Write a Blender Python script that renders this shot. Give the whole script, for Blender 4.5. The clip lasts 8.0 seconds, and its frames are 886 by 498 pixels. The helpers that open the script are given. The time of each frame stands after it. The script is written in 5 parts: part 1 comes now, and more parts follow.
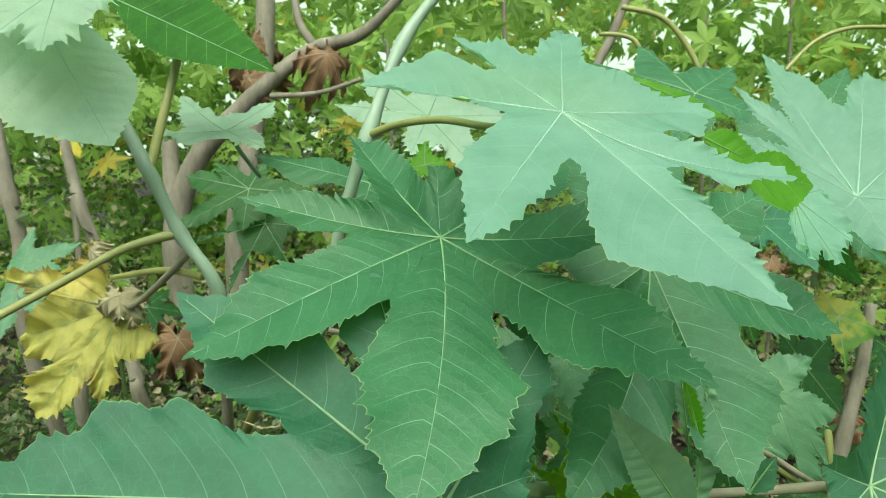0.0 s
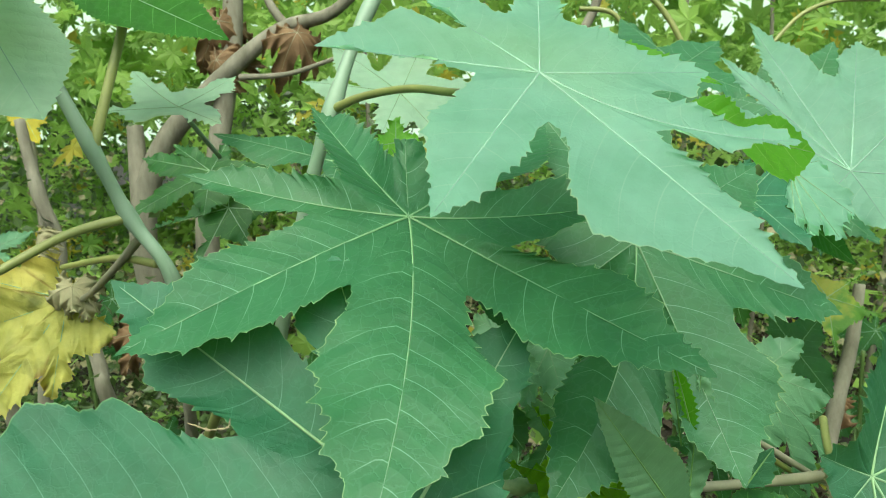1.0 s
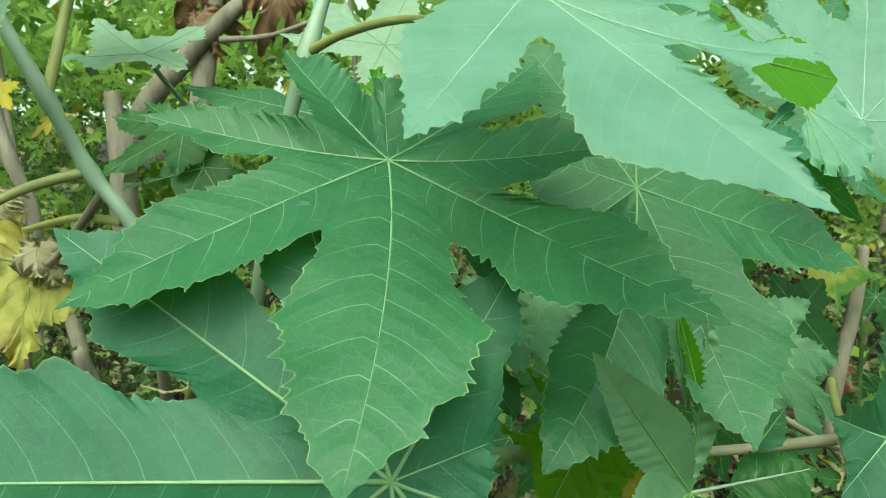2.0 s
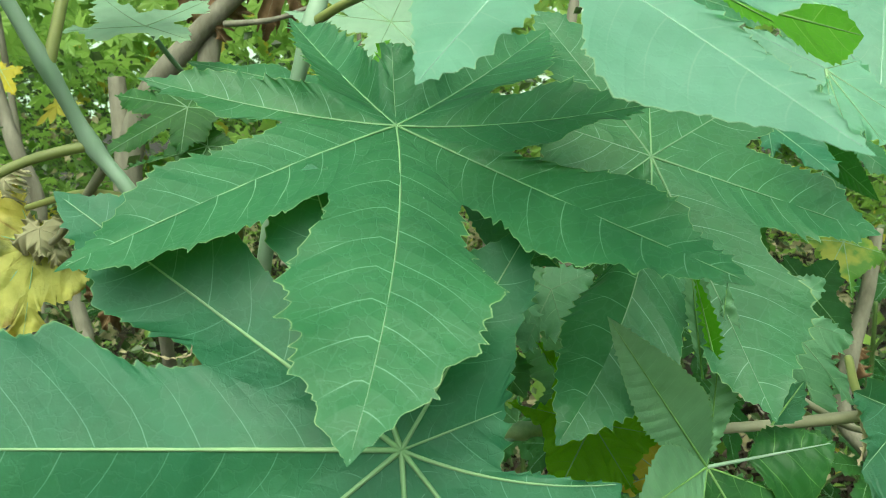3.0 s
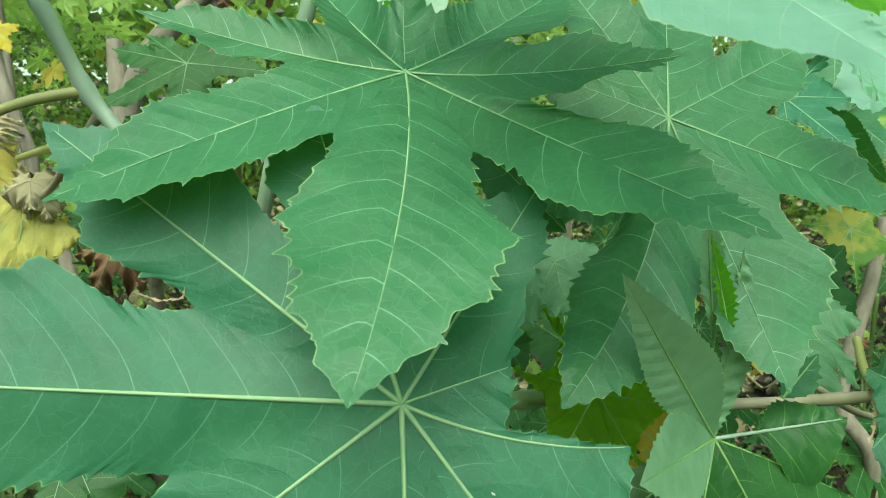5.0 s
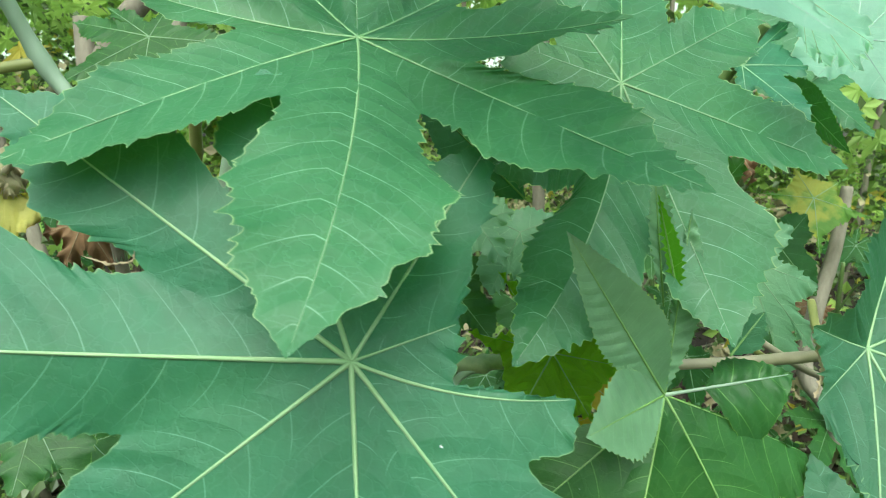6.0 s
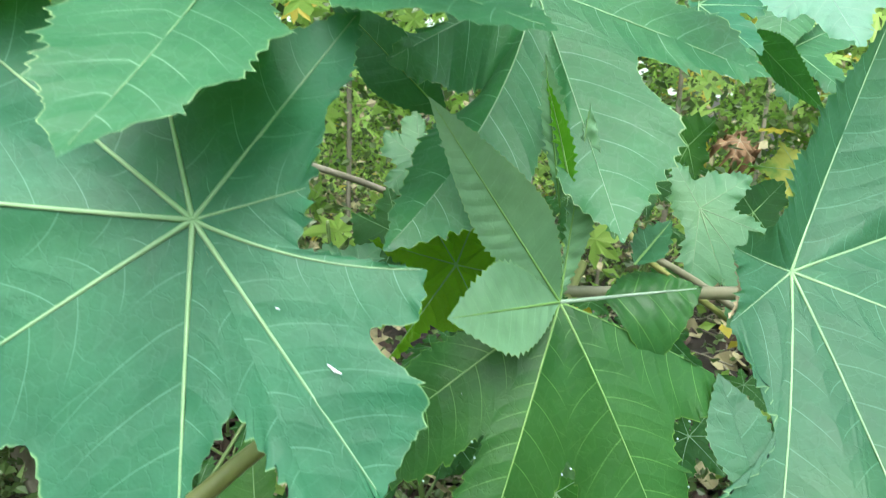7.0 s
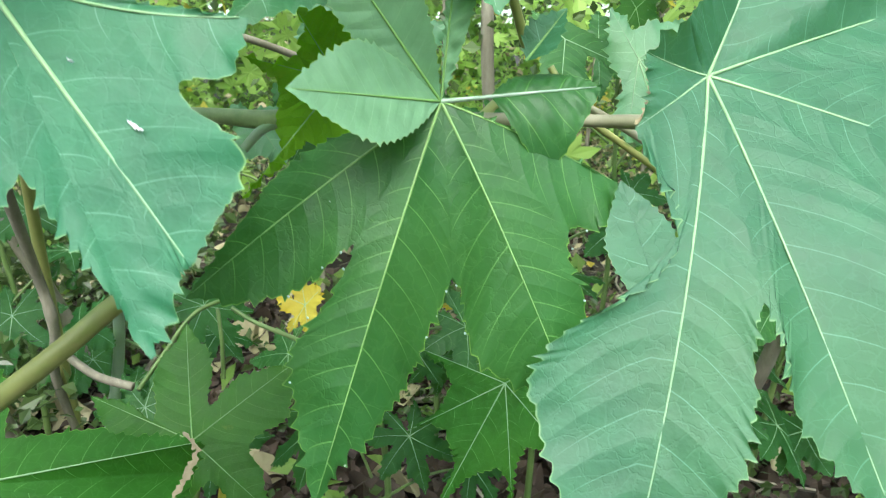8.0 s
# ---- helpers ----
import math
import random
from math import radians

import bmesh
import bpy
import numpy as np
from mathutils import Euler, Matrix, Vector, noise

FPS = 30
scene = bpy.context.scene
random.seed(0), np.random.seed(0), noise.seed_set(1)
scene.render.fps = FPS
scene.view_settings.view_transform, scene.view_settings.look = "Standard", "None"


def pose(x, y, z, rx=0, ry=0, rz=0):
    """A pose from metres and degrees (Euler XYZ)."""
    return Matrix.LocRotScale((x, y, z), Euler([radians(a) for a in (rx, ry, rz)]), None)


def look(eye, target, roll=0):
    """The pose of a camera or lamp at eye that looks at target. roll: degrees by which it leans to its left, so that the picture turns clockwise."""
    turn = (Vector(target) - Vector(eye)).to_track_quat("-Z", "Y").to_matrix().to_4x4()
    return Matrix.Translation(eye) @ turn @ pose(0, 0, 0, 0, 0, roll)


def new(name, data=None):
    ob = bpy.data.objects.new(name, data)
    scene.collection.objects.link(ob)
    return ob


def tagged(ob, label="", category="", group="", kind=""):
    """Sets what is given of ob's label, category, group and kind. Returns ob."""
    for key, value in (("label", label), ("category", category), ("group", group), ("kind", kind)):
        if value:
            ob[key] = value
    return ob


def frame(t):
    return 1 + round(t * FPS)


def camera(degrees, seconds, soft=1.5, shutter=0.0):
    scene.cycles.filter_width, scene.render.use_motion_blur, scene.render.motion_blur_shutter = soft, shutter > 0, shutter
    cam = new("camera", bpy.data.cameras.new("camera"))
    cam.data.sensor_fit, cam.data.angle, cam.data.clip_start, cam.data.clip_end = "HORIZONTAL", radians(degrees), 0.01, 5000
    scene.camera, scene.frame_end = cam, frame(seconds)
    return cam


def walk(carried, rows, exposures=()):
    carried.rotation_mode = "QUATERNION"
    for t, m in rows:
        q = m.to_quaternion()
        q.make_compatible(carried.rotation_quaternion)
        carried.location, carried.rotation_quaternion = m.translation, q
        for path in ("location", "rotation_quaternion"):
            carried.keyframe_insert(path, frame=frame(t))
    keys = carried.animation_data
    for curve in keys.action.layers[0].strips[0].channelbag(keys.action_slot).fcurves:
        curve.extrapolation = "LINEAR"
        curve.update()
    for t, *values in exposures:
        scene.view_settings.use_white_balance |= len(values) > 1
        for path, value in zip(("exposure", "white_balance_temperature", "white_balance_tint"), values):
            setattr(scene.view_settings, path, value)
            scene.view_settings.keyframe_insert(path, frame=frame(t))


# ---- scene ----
# ---- camera ----
cam = camera(66.0, 8.0, soft=0.8, shutter=0.2)
PATH = [
    (0, (0.0, 0.0, 1.2), (0.0, 1.97, 0.853), -0.4),
    (0.5, (0.001, 0.024, 1.203), (0.033, 1.99, 0.837), -0.4),
    (1, (0.011, 0.048, 1.185), (0.06, 2.011, 0.803), -0.9),
    (1.5, (0.02, 0.071, 1.166), (0.078, 2.026, 0.751), -1.3),
    (1.7, (0.02, 0.081, 1.161), (0.087, 2.033, 0.731), -1.1),
    (2.8, (0.015, 0.094, 1.139), (0.071, 2.039, 0.676), -1.8),
    (3.5, (0.018, 0.106, 1.124), (0.048, 2.049, 0.649), 0.3),
    (4, (0.016, 0.111, 1.116), (0.043, 2.049, 0.622), 0.0),
    (4.5, (0.015, 0.111, 1.111), (0.056, 2.048, 0.619), 1.2),
    (4.7, (0.012, 0.111, 1.11), (0.055, 2.049, 0.618), 1.0),
    (5.8, (0.007, 0.103, 1.105), (0.129, 2.023, 0.558), 0.6),
    (6, (0.028, 0.101, 1.1), (0.139, 2.019, 0.546), 0.4),
    (6.2, (0.056, 0.102, 1.098), (0.115, 2.011, 0.505), -0.1),
    (6.5, (0.088, 0.103, 1.095), (0.105, 2.006, 0.482), 0.1),
    (7, (0.123, 0.094, 1.02), (0.144, 2.028, 0.509), 1.6),
    (7.3, (0.15, 0.106, 0.989), (0.178, 2.018, 0.402), 0.4),
    (7.5, (0.168, 0.112, 0.974), (0.186, 2.015, 0.361), -0.3),
    (7.6, (0.176, 0.112, 0.965), (0.192, 2.001, 0.308), -0.3),
    (8, (0.201, 0.11, 0.92), (0.223, 2.007, 0.288), 0.3),
]

# a phone's lens, focused on the leaves
cam.data.dof.use_dof = True
cam.data.dof.focus_distance = 0.5
cam.data.dof.aperture_fstop = 18

walk(cam, [(t, look(eye, target, roll)) for t, eye, target, roll in PATH],
     exposures=[(0.0, 0.7, 6000, -6), (1.0, 0.7, 6000, -11), (3.0, 0.74, 6050, -16), (4.5, 0.86, 6000, -13), (6.0, 1.06, 5750, -4), (6.5, 1.3, 5650, 1), (7.0, 1.38, 5600, 4), (7.5, 1.52, 5500, 6), (8.0, 1.52, 5600, 4)])

# ---- light: a bright hazy sky over a thicket ----
world = bpy.data.worlds.new("sky")
scene.world = world
world.use_nodes = True
wn = world.node_tree
sky = wn.nodes.new("ShaderNodeTexSky")
sky.sky_type = "NISHITA"
sky.sun_disc = False
sky.sun_elevation = radians(61)
sky.sun_rotation = radians(187)
sky.air_density = 0.5
sky.dust_density = 8.0
sky.ozone_density = 0.3
wn.links.new(sky.outputs["Color"], wn.nodes["Background"].inputs["Color"])
wn.nodes["Background"].inputs["Strength"].default_value = 0.15
sun = new("sun", bpy.data.lights.new("sun", "SUN"))
sun.data.energy = 1.15
sun.data.angle = radians(85)
sun.data.color = (1.0, 0.96, 0.86)
sun.matrix_world = look((-0.1, -1.75, 5.3), (0.2, 0.6, 0.9))


# ---- materials ----
def nodes_of(name):
    m = bpy.data.materials.new(name)
    m.use_nodes = True
    nt = m.node_tree
    nt.nodes.clear()
    return m, nt


def add(nt, kind, **values):
    n = nt.nodes.new(kind)
    for key, v in values.items():
        n.inputs[key.replace("_", " ")].default_value = v
    return n


def calc(nt, op, a, b=None, c=None):
    n = nt.nodes.new("ShaderNodeMath")
    n.operation = op
    for i, v in enumerate((a, b, c)):
        if v is None:
            continue
        if isinstance(v, (int, float)):
            n.inputs[i].default_value = v
        else:
            nt.links.new(v, n.inputs[i])
    return n.outputs[0]


def blend(nt, fac, a, b):
    n = nt.nodes.new("ShaderNodeMix")
    n.data_type = "RGBA"
    for i, v in ((0, fac), (6, a), (7, b)):
        if isinstance(v, (int, float)):
            n.inputs[i].default_value = v
        elif isinstance(v, tuple):
            n.inputs[i].default_value = (*v, 1.0)
        else:
            nt.links.new(v, n.inputs[i])
    return n.outputs[2]


def span(nt, v, a, b, c=0.0, d=1.0):
    n = nt.nodes.new("ShaderNodeMapRange")
    nt.links.new(v, n.inputs[0])
    for i, x in ((1, a), (2, b), (3, c), (4, d)):
        n.inputs[i].default_value = x
    return n.outputs[0]


def noise_of(nt, coord, scale, detail=3.0, rough=0.55):
    n = add(nt, "ShaderNodeTexNoise", Scale=scale, Detail=detail, Roughness=rough)
    nt.links.new(coord, n.inputs["Vector"])
    return n.outputs[0]


def leaf_material(name, deep, light, vein, thin=0.32, gloss=0.42, glow=(0.25, 0.5, 0.05), spacing=0.024, blotch=None, blotch_at=0.6, shine=0.42, relief=1.0, vein_width=0.0005, edge=None):
    """A castor leaf: side veins follow the lobes' own coordinates (metres along the midrib, share of the way out)."""
    m, nt = nodes_of(name)
    L = nt.links.new
    uv = nt.nodes.new("ShaderNodeUVMap")
    uv.uv_map = "lobe"
    sep = nt.nodes.new("ShaderNodeSeparateXYZ")
    L(uv.outputs[0], sep.inputs[0])
    along, out = sep.outputs[0], sep.outputs[1]
    absout = calc(nt, "ABSOLUTE", out)
    side = calc(nt, "GREATER_THAN", out, 0.0)
    tc = nt.nodes.new("ShaderNodeTexCoord")
    info = nt.nodes.new("ShaderNodeObjectInfo")
    shift = nt.nodes.new("ShaderNodeVectorMath")
    shift.operation = "ADD"
    L(tc.outputs["Object"], shift.inputs[0])
    L(info.outputs["Random"], shift.inputs[1])
    co = shift.outputs[0]
    n_big = noise_of(nt, co, 14.0)
    n_mid = noise_of(nt, co, 60.0, 4.0)
    n_fine = noise_of(nt, co, 420.0, 3.0)
    n_slow = noise_of(nt, co, 5.0, 2.0)
    # side veins
    curve = calc(nt, "MULTIPLY", calc(nt, "POWER", absout, 2.2), 0.004)
    a = calc(nt, "SUBTRACT", along, curve)
    a = calc(nt, "ADD", a, calc(nt, "MULTIPLY", n_slow, 0.03))
    a = calc(nt, "ADD", calc(nt, "DIVIDE", a, spacing), calc(nt, "MULTIPLY", side, 0.43))
    cell = calc(nt, "SUBTRACT", calc(nt, "FRACT", a), 0.5)
    dist = calc(nt, "MULTIPLY", calc(nt, "ABSOLUTE", cell), spacing)
    width = calc(nt, "SUBTRACT", vein_width, calc(nt, "MULTIPLY", absout, 0.4 * vein_width))
    mask = calc(nt, "SUBTRACT", 1.0, calc(nt, "DIVIDE", dist, width))
    mask = calc(nt, "MAXIMUM", mask, 0.0)
    mask = calc(nt, "MULTIPLY", calc(nt, "MINIMUM", calc(nt, "MULTIPLY", mask, 2.2), 1.0), span(nt, absout, 0.96, 0.62))
    # forks that leave the side veins half-way out, and veins that loop along the margin
    cell2 = calc(nt, "SUBTRACT", calc(nt, "FRACT", calc(nt, "ADD", a, calc(nt, "MULTIPLY", calc(nt, "SUBTRACT", absout, 0.5), 1.0))), 0.5)
    fork = calc(nt, "SUBTRACT", 1.0, calc(nt, "DIVIDE", calc(nt, "MULTIPLY", calc(nt, "ABSOLUTE", cell2), spacing), 0.00034))
    fork = calc(nt, "MULTIPLY", calc(nt, "MAXIMUM", fork, 0.0), calc(nt, "MULTIPLY", span(nt, absout, 0.49, 0.52), span(nt, absout, 0.95, 0.8)))
    mask = calc(nt, "MAXIMUM", mask, calc(nt, "MULTIPLY", fork, 0.45))
    # net of finest veins
    vor = nt.nodes.new("ShaderNodeTexVoronoi")
    vor.feature = "DISTANCE_TO_EDGE"
    vor.inputs["Scale"].default_value = 95.0
    wob = nt.nodes.new("ShaderNodeVectorMath")
    wob.operation = "ADD"
    L(co, wob.inputs[0])
    L(calc(nt, "MULTIPLY", n_mid, 0.02), wob.inputs[1])
    L(wob.outputs[0], vor.inputs["Vector"])
    net = span(nt, vor.outputs["Distance"], 0.0, 0.07, 1.0, 0.0)
    base = blend(nt, span(nt, n_big, 0.35, 0.68), deep, light)
    base = blend(nt, calc(nt, "MULTIPLY", span(nt, n_mid, 0.35, 0.75), 0.45), base, tuple(min(1, 1.45 * c) for c in light))
    base = blend(nt, calc(nt, "MULTIPLY", info.outputs["Random"], 0.25), base, light)
    base = blend(nt, calc(nt, "MULTIPLY", span(nt, n_slow, 0.5, 0.72), 0.35), base, tuple(min(1, c * k) for c, k in zip(light, (1.6, 1.2, 0.8))))
    if blotch:
        spots = span(nt, calc(nt, "ADD", n_big, calc(nt, "MULTIPLY", n_mid, 0.35)), blotch_at, blotch_at + 0.12)
        base = blend(nt, spots, base, blotch)
    base = blend(nt, calc(nt, "MULTIPLY", net, 0.09), base, vein)
    fl = nt.nodes.new("ShaderNodeTexVoronoi")
    fl.inputs["Scale"].default_value = 26.0
    L(co, fl.inputs["Vector"])
    flecks = calc(nt, "MULTIPLY", span(nt, fl.outputs["Distance"], 0.03, 0.022), calc(nt, "GREATER_THAN", n_fine, 0.5))
    base = blend(nt, calc(nt, "MULTIPLY", flecks, 0.6), base, (0.6, 0.68, 0.55))
    if edge:
        dry = calc(nt, "MULTIPLY", span(nt, absout, 0.72, 0.97), span(nt, n_big, 0.42, 0.6))
        base = blend(nt, dry, base, edge)
    rim = calc(nt, "MULTIPLY", span(nt, absout, 0.98, 0.993), span(nt, n_mid, 0.4, 0.6, 0.45, 0.95))
    base = blend(nt, rim, base, tuple(c * k for c, k in zip(vein, (1.3, 1.1, 0.75))))
    base = blend(nt, calc(nt, "MULTIPLY", mask, span(nt, n_mid, 0.3, 0.55, 0.45, 0.78)), base, vein)
    # relief: pillows between the side veins, fine grain
    pillow = calc(nt, "MULTIPLY", calc(nt, "POWER", calc(nt, "ABSOLUTE", calc(nt, "MULTIPLY", cell, 2.0)), 1.6), -0.0008 * relief)
    grain = calc(nt, "MULTIPLY", n_fine, 0.00012)
    netb = calc(nt, "MULTIPLY", net, -0.00012 * relief)
    h = calc(nt, "ADD", calc(nt, "ADD", pillow, grain), calc(nt, "ADD", netb, calc(nt, "MULTIPLY", n_mid, 0.0012 * relief)))
    bump = add(nt, "ShaderNodeBump", Strength=0.75, Distance=1.0)
    L(h, bump.inputs["Height"])
    pr = add(nt, "ShaderNodeBsdfPrincipled", Roughness=gloss, Specular_IOR_Level=shine)
    L(base, pr.inputs["Base Color"])
    L(span(nt, n_mid, 0.3, 0.7, gloss - 0.06, gloss + 0.1), pr.inputs["Roughness"])
    L(bump.outputs[0], pr.inputs["Normal"])
    tr = nt.nodes.new("ShaderNodeBsdfTranslucent")
    L(blend(nt, 0.65, base, glow), tr.inputs["Color"])
    L(bump.outputs[0], tr.inputs["Normal"])
    mix = nt.nodes.new("ShaderNodeMixShader")
    mix.inputs[0].default_value = thin
    L(pr.outputs[0], mix.inputs[1])
    L(tr.outputs[0], mix.inputs[2])
    out_node = nt.nodes.new("ShaderNodeOutputMaterial")
    L(mix.outputs[0], out_node.inputs[0])
    return m


def plain_material(name, dark, light, rough=0.6, scale=40.0, bump=0.0015, stretch=(1, 1, 1), spots=None):
    m, nt = nodes_of(name)
    L = nt.links.new
    tc = nt.nodes.new("ShaderNodeTexCoord")
    mp = nt.nodes.new("ShaderNodeMapping")
    mp.inputs["Scale"].default_value = stretch
    L(tc.outputs["Object"], mp.inputs[0])
    geo = nt.nodes.new("ShaderNodeNewGeometry")
    n1 = noise_of(nt, mp.outputs[0], scale, 5.0, 0.6)
    n2 = noise_of(nt, mp.outputs[0], scale * 7, 3.0)
    base = blend(nt, span(nt, n1, 0.3, 0.7), dark, light)
    base = blend(nt, calc(nt, "MULTIPLY", geo.outputs["Random Per Island"], 0.5), base, dark)
    if spots:
        base = blend(nt, span(nt, n2, 0.62, 0.7), base, spots)
    pr = add(nt, "ShaderNodeBsdfPrincipled", Roughness=rough)
    L(base, pr.inputs["Base Color"])
    b = add(nt, "ShaderNodeBump", Strength=0.6, Distance=1.0)
    L(calc(nt, "MULTIPLY", calc(nt, "ADD", n1, calc(nt, "MULTIPLY", n2, 0.4)), bump), b.inputs["Height"])
    L(b.outputs[0], pr.inputs["Normal"])
    out_node = nt.nodes.new("ShaderNodeOutputMaterial")
    L(pr.outputs[0], out_node.inputs[0])
    return m


def foliage_material(name, dark, light, thin=0.4, rough=0.5, yellow=None):
    m, nt = nodes_of(name)
    L = nt.links.new
    geo = nt.nodes.new("ShaderNodeNewGeometry")
    rnd = geo.outputs["Random Per Island"]
    tc = nt.nodes.new("ShaderNodeTexCoord")
    n1 = noise_of(nt, tc.outputs["Object"], 30.0)
    base = blend(nt, rnd, dark, light)
    if yellow:
        base = blend(nt, calc(nt, "GREATER_THAN", calc(nt, "FRACT", calc(nt, "MULTIPLY", rnd, 37.0)), 0.94), base, yellow)
    base = blend(nt, calc(nt, "MULTIPLY", n1, 0.5), base, light)
    pr = add(nt, "ShaderNodeBsdfPrincipled", Roughness=rough)
    L(base, pr.inputs["Base Color"])
    tr = nt.nodes.new("ShaderNodeBsdfTranslucent")
    L(base, tr.inputs["Color"])
    mix = nt.nodes.new("ShaderNodeMixShader")
    mix.inputs[0].default_value = thin
    L(pr.outputs[0], mix.inputs[1])
    L(tr.outputs[0], mix.inputs[2])
    out_node = nt.nodes.new("ShaderNodeOutputMaterial")
    L(mix.outputs[0], out_node.inputs[0])
    return m


m_leaf = leaf_material("castor leaf", (0.025, 0.112, 0.039), (0.046, 0.158, 0.062), (0.27, 0.46, 0.27), shine=0.36, gloss=0.42, thin=0.3, vein_width=0.0005, glow=(0.3, 0.55, 0.1))
m_blue = leaf_material("bluish leaf", (0.024, 0.09, 0.043), (0.042, 0.132, 0.066), (0.15, 0.32, 0.17), vein_width=0.00045, spacing=0.027, relief=1.2, shine=0.28, gloss=0.42, thin=0.3)
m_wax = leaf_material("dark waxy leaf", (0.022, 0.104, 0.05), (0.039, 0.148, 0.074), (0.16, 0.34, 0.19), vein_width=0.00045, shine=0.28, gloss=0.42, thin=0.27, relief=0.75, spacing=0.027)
m_young = leaf_material("young leaf", (0.017, 0.072, 0.014), (0.03, 0.104, 0.024), (0.14, 0.3, 0.07), gloss=0.4, shine=0.25, relief=1.0, thin=0.25, spacing=0.02)
# grey-green of the raised lobes, lightened with sky sheen in the colour
m_downy_sheen = leaf_material("downy young lobe with painted sheen", (0.11, 0.235, 0.115), (0.165, 0.31, 0.165), (0.22, 0.38, 0.2), gloss=0.5, shine=0.4, relief=0.5, spacing=0.012, vein_width=0.0003, thin=0.25)
# darker leaf copy, shade under the large leaves painted into it
m_low_shade = leaf_material("low leaf darkened for shade", (0.009, 0.045, 0.01), (0.017, 0.072, 0.016), (0.07, 0.18, 0.05), gloss=0.55, shine=0.15)
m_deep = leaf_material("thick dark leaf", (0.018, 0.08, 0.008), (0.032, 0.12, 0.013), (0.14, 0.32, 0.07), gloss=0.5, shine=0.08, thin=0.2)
m_spotted = leaf_material("ageing low leaf", (0.018, 0.075, 0.007), (0.034, 0.115, 0.011), (0.1, 0.2, 0.04), gloss=0.5, shine=0.25, blotch=(0.36, 0.28, 0.03), blotch_at=0.88)
m_turning = leaf_material("yellowing leaf", (0.06, 0.16, 0.02), (0.1, 0.22, 0.03), (0.24, 0.36, 0.08), blotch=(0.33, 0.34, 0.05), blotch_at=0.7, gloss=0.5, shine=0.25)
# brighter leaf copy: light coming through the blade is in its colour
m_lit_through = leaf_material("thin leaf coloured as sunlit", (0.08, 0.24, 0.012), (0.12, 0.33, 0.02), (0.3, 0.5, 0.1), thin=0.55, shine=0.25, glow=(0.22, 0.55, 0.02))
m_olive = leaf_material("olive leaf", (0.085, 0.21, 0.006), (0.135, 0.3, 0.01), (0.14, 0.27, 0.03), gloss=0.5, shine=0.2, thin=0.65, relief=3.0, spacing=0.014, glow=(0.3, 0.6, 0.01))
# backlight and sky light are painted in as this pale base
m_lit_pale = leaf_material("thin pale leaf", (0.34, 0.54, 0.35), (0.44, 0.64, 0.45), (0.5, 0.66, 0.48), thin=0.6, glow=(0.45, 0.7, 0.36))
m_pale = leaf_material("pale leaf", (0.08, 0.22, 0.11), (0.13, 0.29, 0.15), (0.3, 0.5, 0.28), thin=0.45, glow=(0.35, 0.6, 0.2))
# waxy bloom, paled further with the sky's reflection as base colour
m_bloom_sheen = leaf_material("waxy leaf", (0.19, 0.41, 0.28), (0.28, 0.51, 0.38), (0.42, 0.6, 0.46), gloss=0.46, thin=0.6, glow=(0.45, 0.8, 0.35))
m_yellow = leaf_material("yellowed leaf", (0.3, 0.31, 0.06), (0.5, 0.48, 0.12), (0.46, 0.44, 0.12), glow=(0.6, 0.5, 0.03), blotch=(0.17, 0.19, 0.05), blotch_at=0.72, gloss=0.6, relief=2.0, edge=(0.2, 0.12, 0.035))
m_orange = leaf_material("fallen yellow leaf", (0.27, 0.235, 0.004), (0.34, 0.3, 0.008), (0.42, 0.34, 0.04), glow=(0.5, 0.4, 0.02), thin=0.25, gloss=0.6)
m_palevein = plain_material("pale leaf vein", (0.24, 0.42, 0.27), (0.35, 0.51, 0.35), 0.55, 60.0, 0.0002)
m_youngvein = plain_material("young leaf vein", (0.14, 0.29, 0.06), (0.22, 0.38, 0.1), 0.5, 60.0, 0.0002)
m_vein = plain_material("leaf vein", (0.19, 0.34, 0.14), (0.28, 0.42, 0.2), 0.55, 60.0, 0.0002)
m_stem = plain_material("green stem", (0.2, 0.3, 0.19), (0.33, 0.43, 0.31), 0.45, 30.0, 0.0004, (1, 1, 0.3))
m_petiole = plain_material("petiole", (0.21, 0.24, 0.07), (0.34, 0.34, 0.11), 0.4, 25.0, 0.0003)
m_lowstalk = plain_material("low green stalk", (0.07, 0.13, 0.03), (0.15, 0.21, 0.06), 0.5, 25.0, 0.0003)
m_dry = plain_material("dry leaf edge", (0.22, 0.18, 0.1), (0.36, 0.31, 0.19), 0.8, 120.0, 0.0008)
m_brownstem = plain_material("tan stem", (0.2, 0.2, 0.12), (0.34, 0.32, 0.22), 0.6, 30.0, 0.0006)
m_palestem = plain_material("pale stem", (0.16, 0.24, 0.1), (0.36, 0.42, 0.22), 0.5, 60.0, 0.0012)
m_scar = plain_material("leaf scar", (0.6, 0.66, 0.6), (0.8, 0.82, 0.78), 0.6, 300.0, 0.0003)
m_gland = plain_material("gland", (0.3, 0.45, 0.38), (0.45, 0.58, 0.52), 0.35, 200.0, 0.0001)
m_bark = plain_material("bark", (0.13, 0.12, 0.08), (0.34, 0.32, 0.24), 0.9, 30.0, 0.006, (1, 1, 0.3), (0.2, 0.19, 0.13))
# dark soil and dead leaf, both deepened to carry shade beneath the plants
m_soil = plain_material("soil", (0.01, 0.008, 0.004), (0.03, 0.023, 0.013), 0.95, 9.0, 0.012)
m_dead = plain_material("dead leaf", (0.022, 0.015, 0.009), (0.1, 0.07, 0.045), 0.8, 14.0, 0.002)
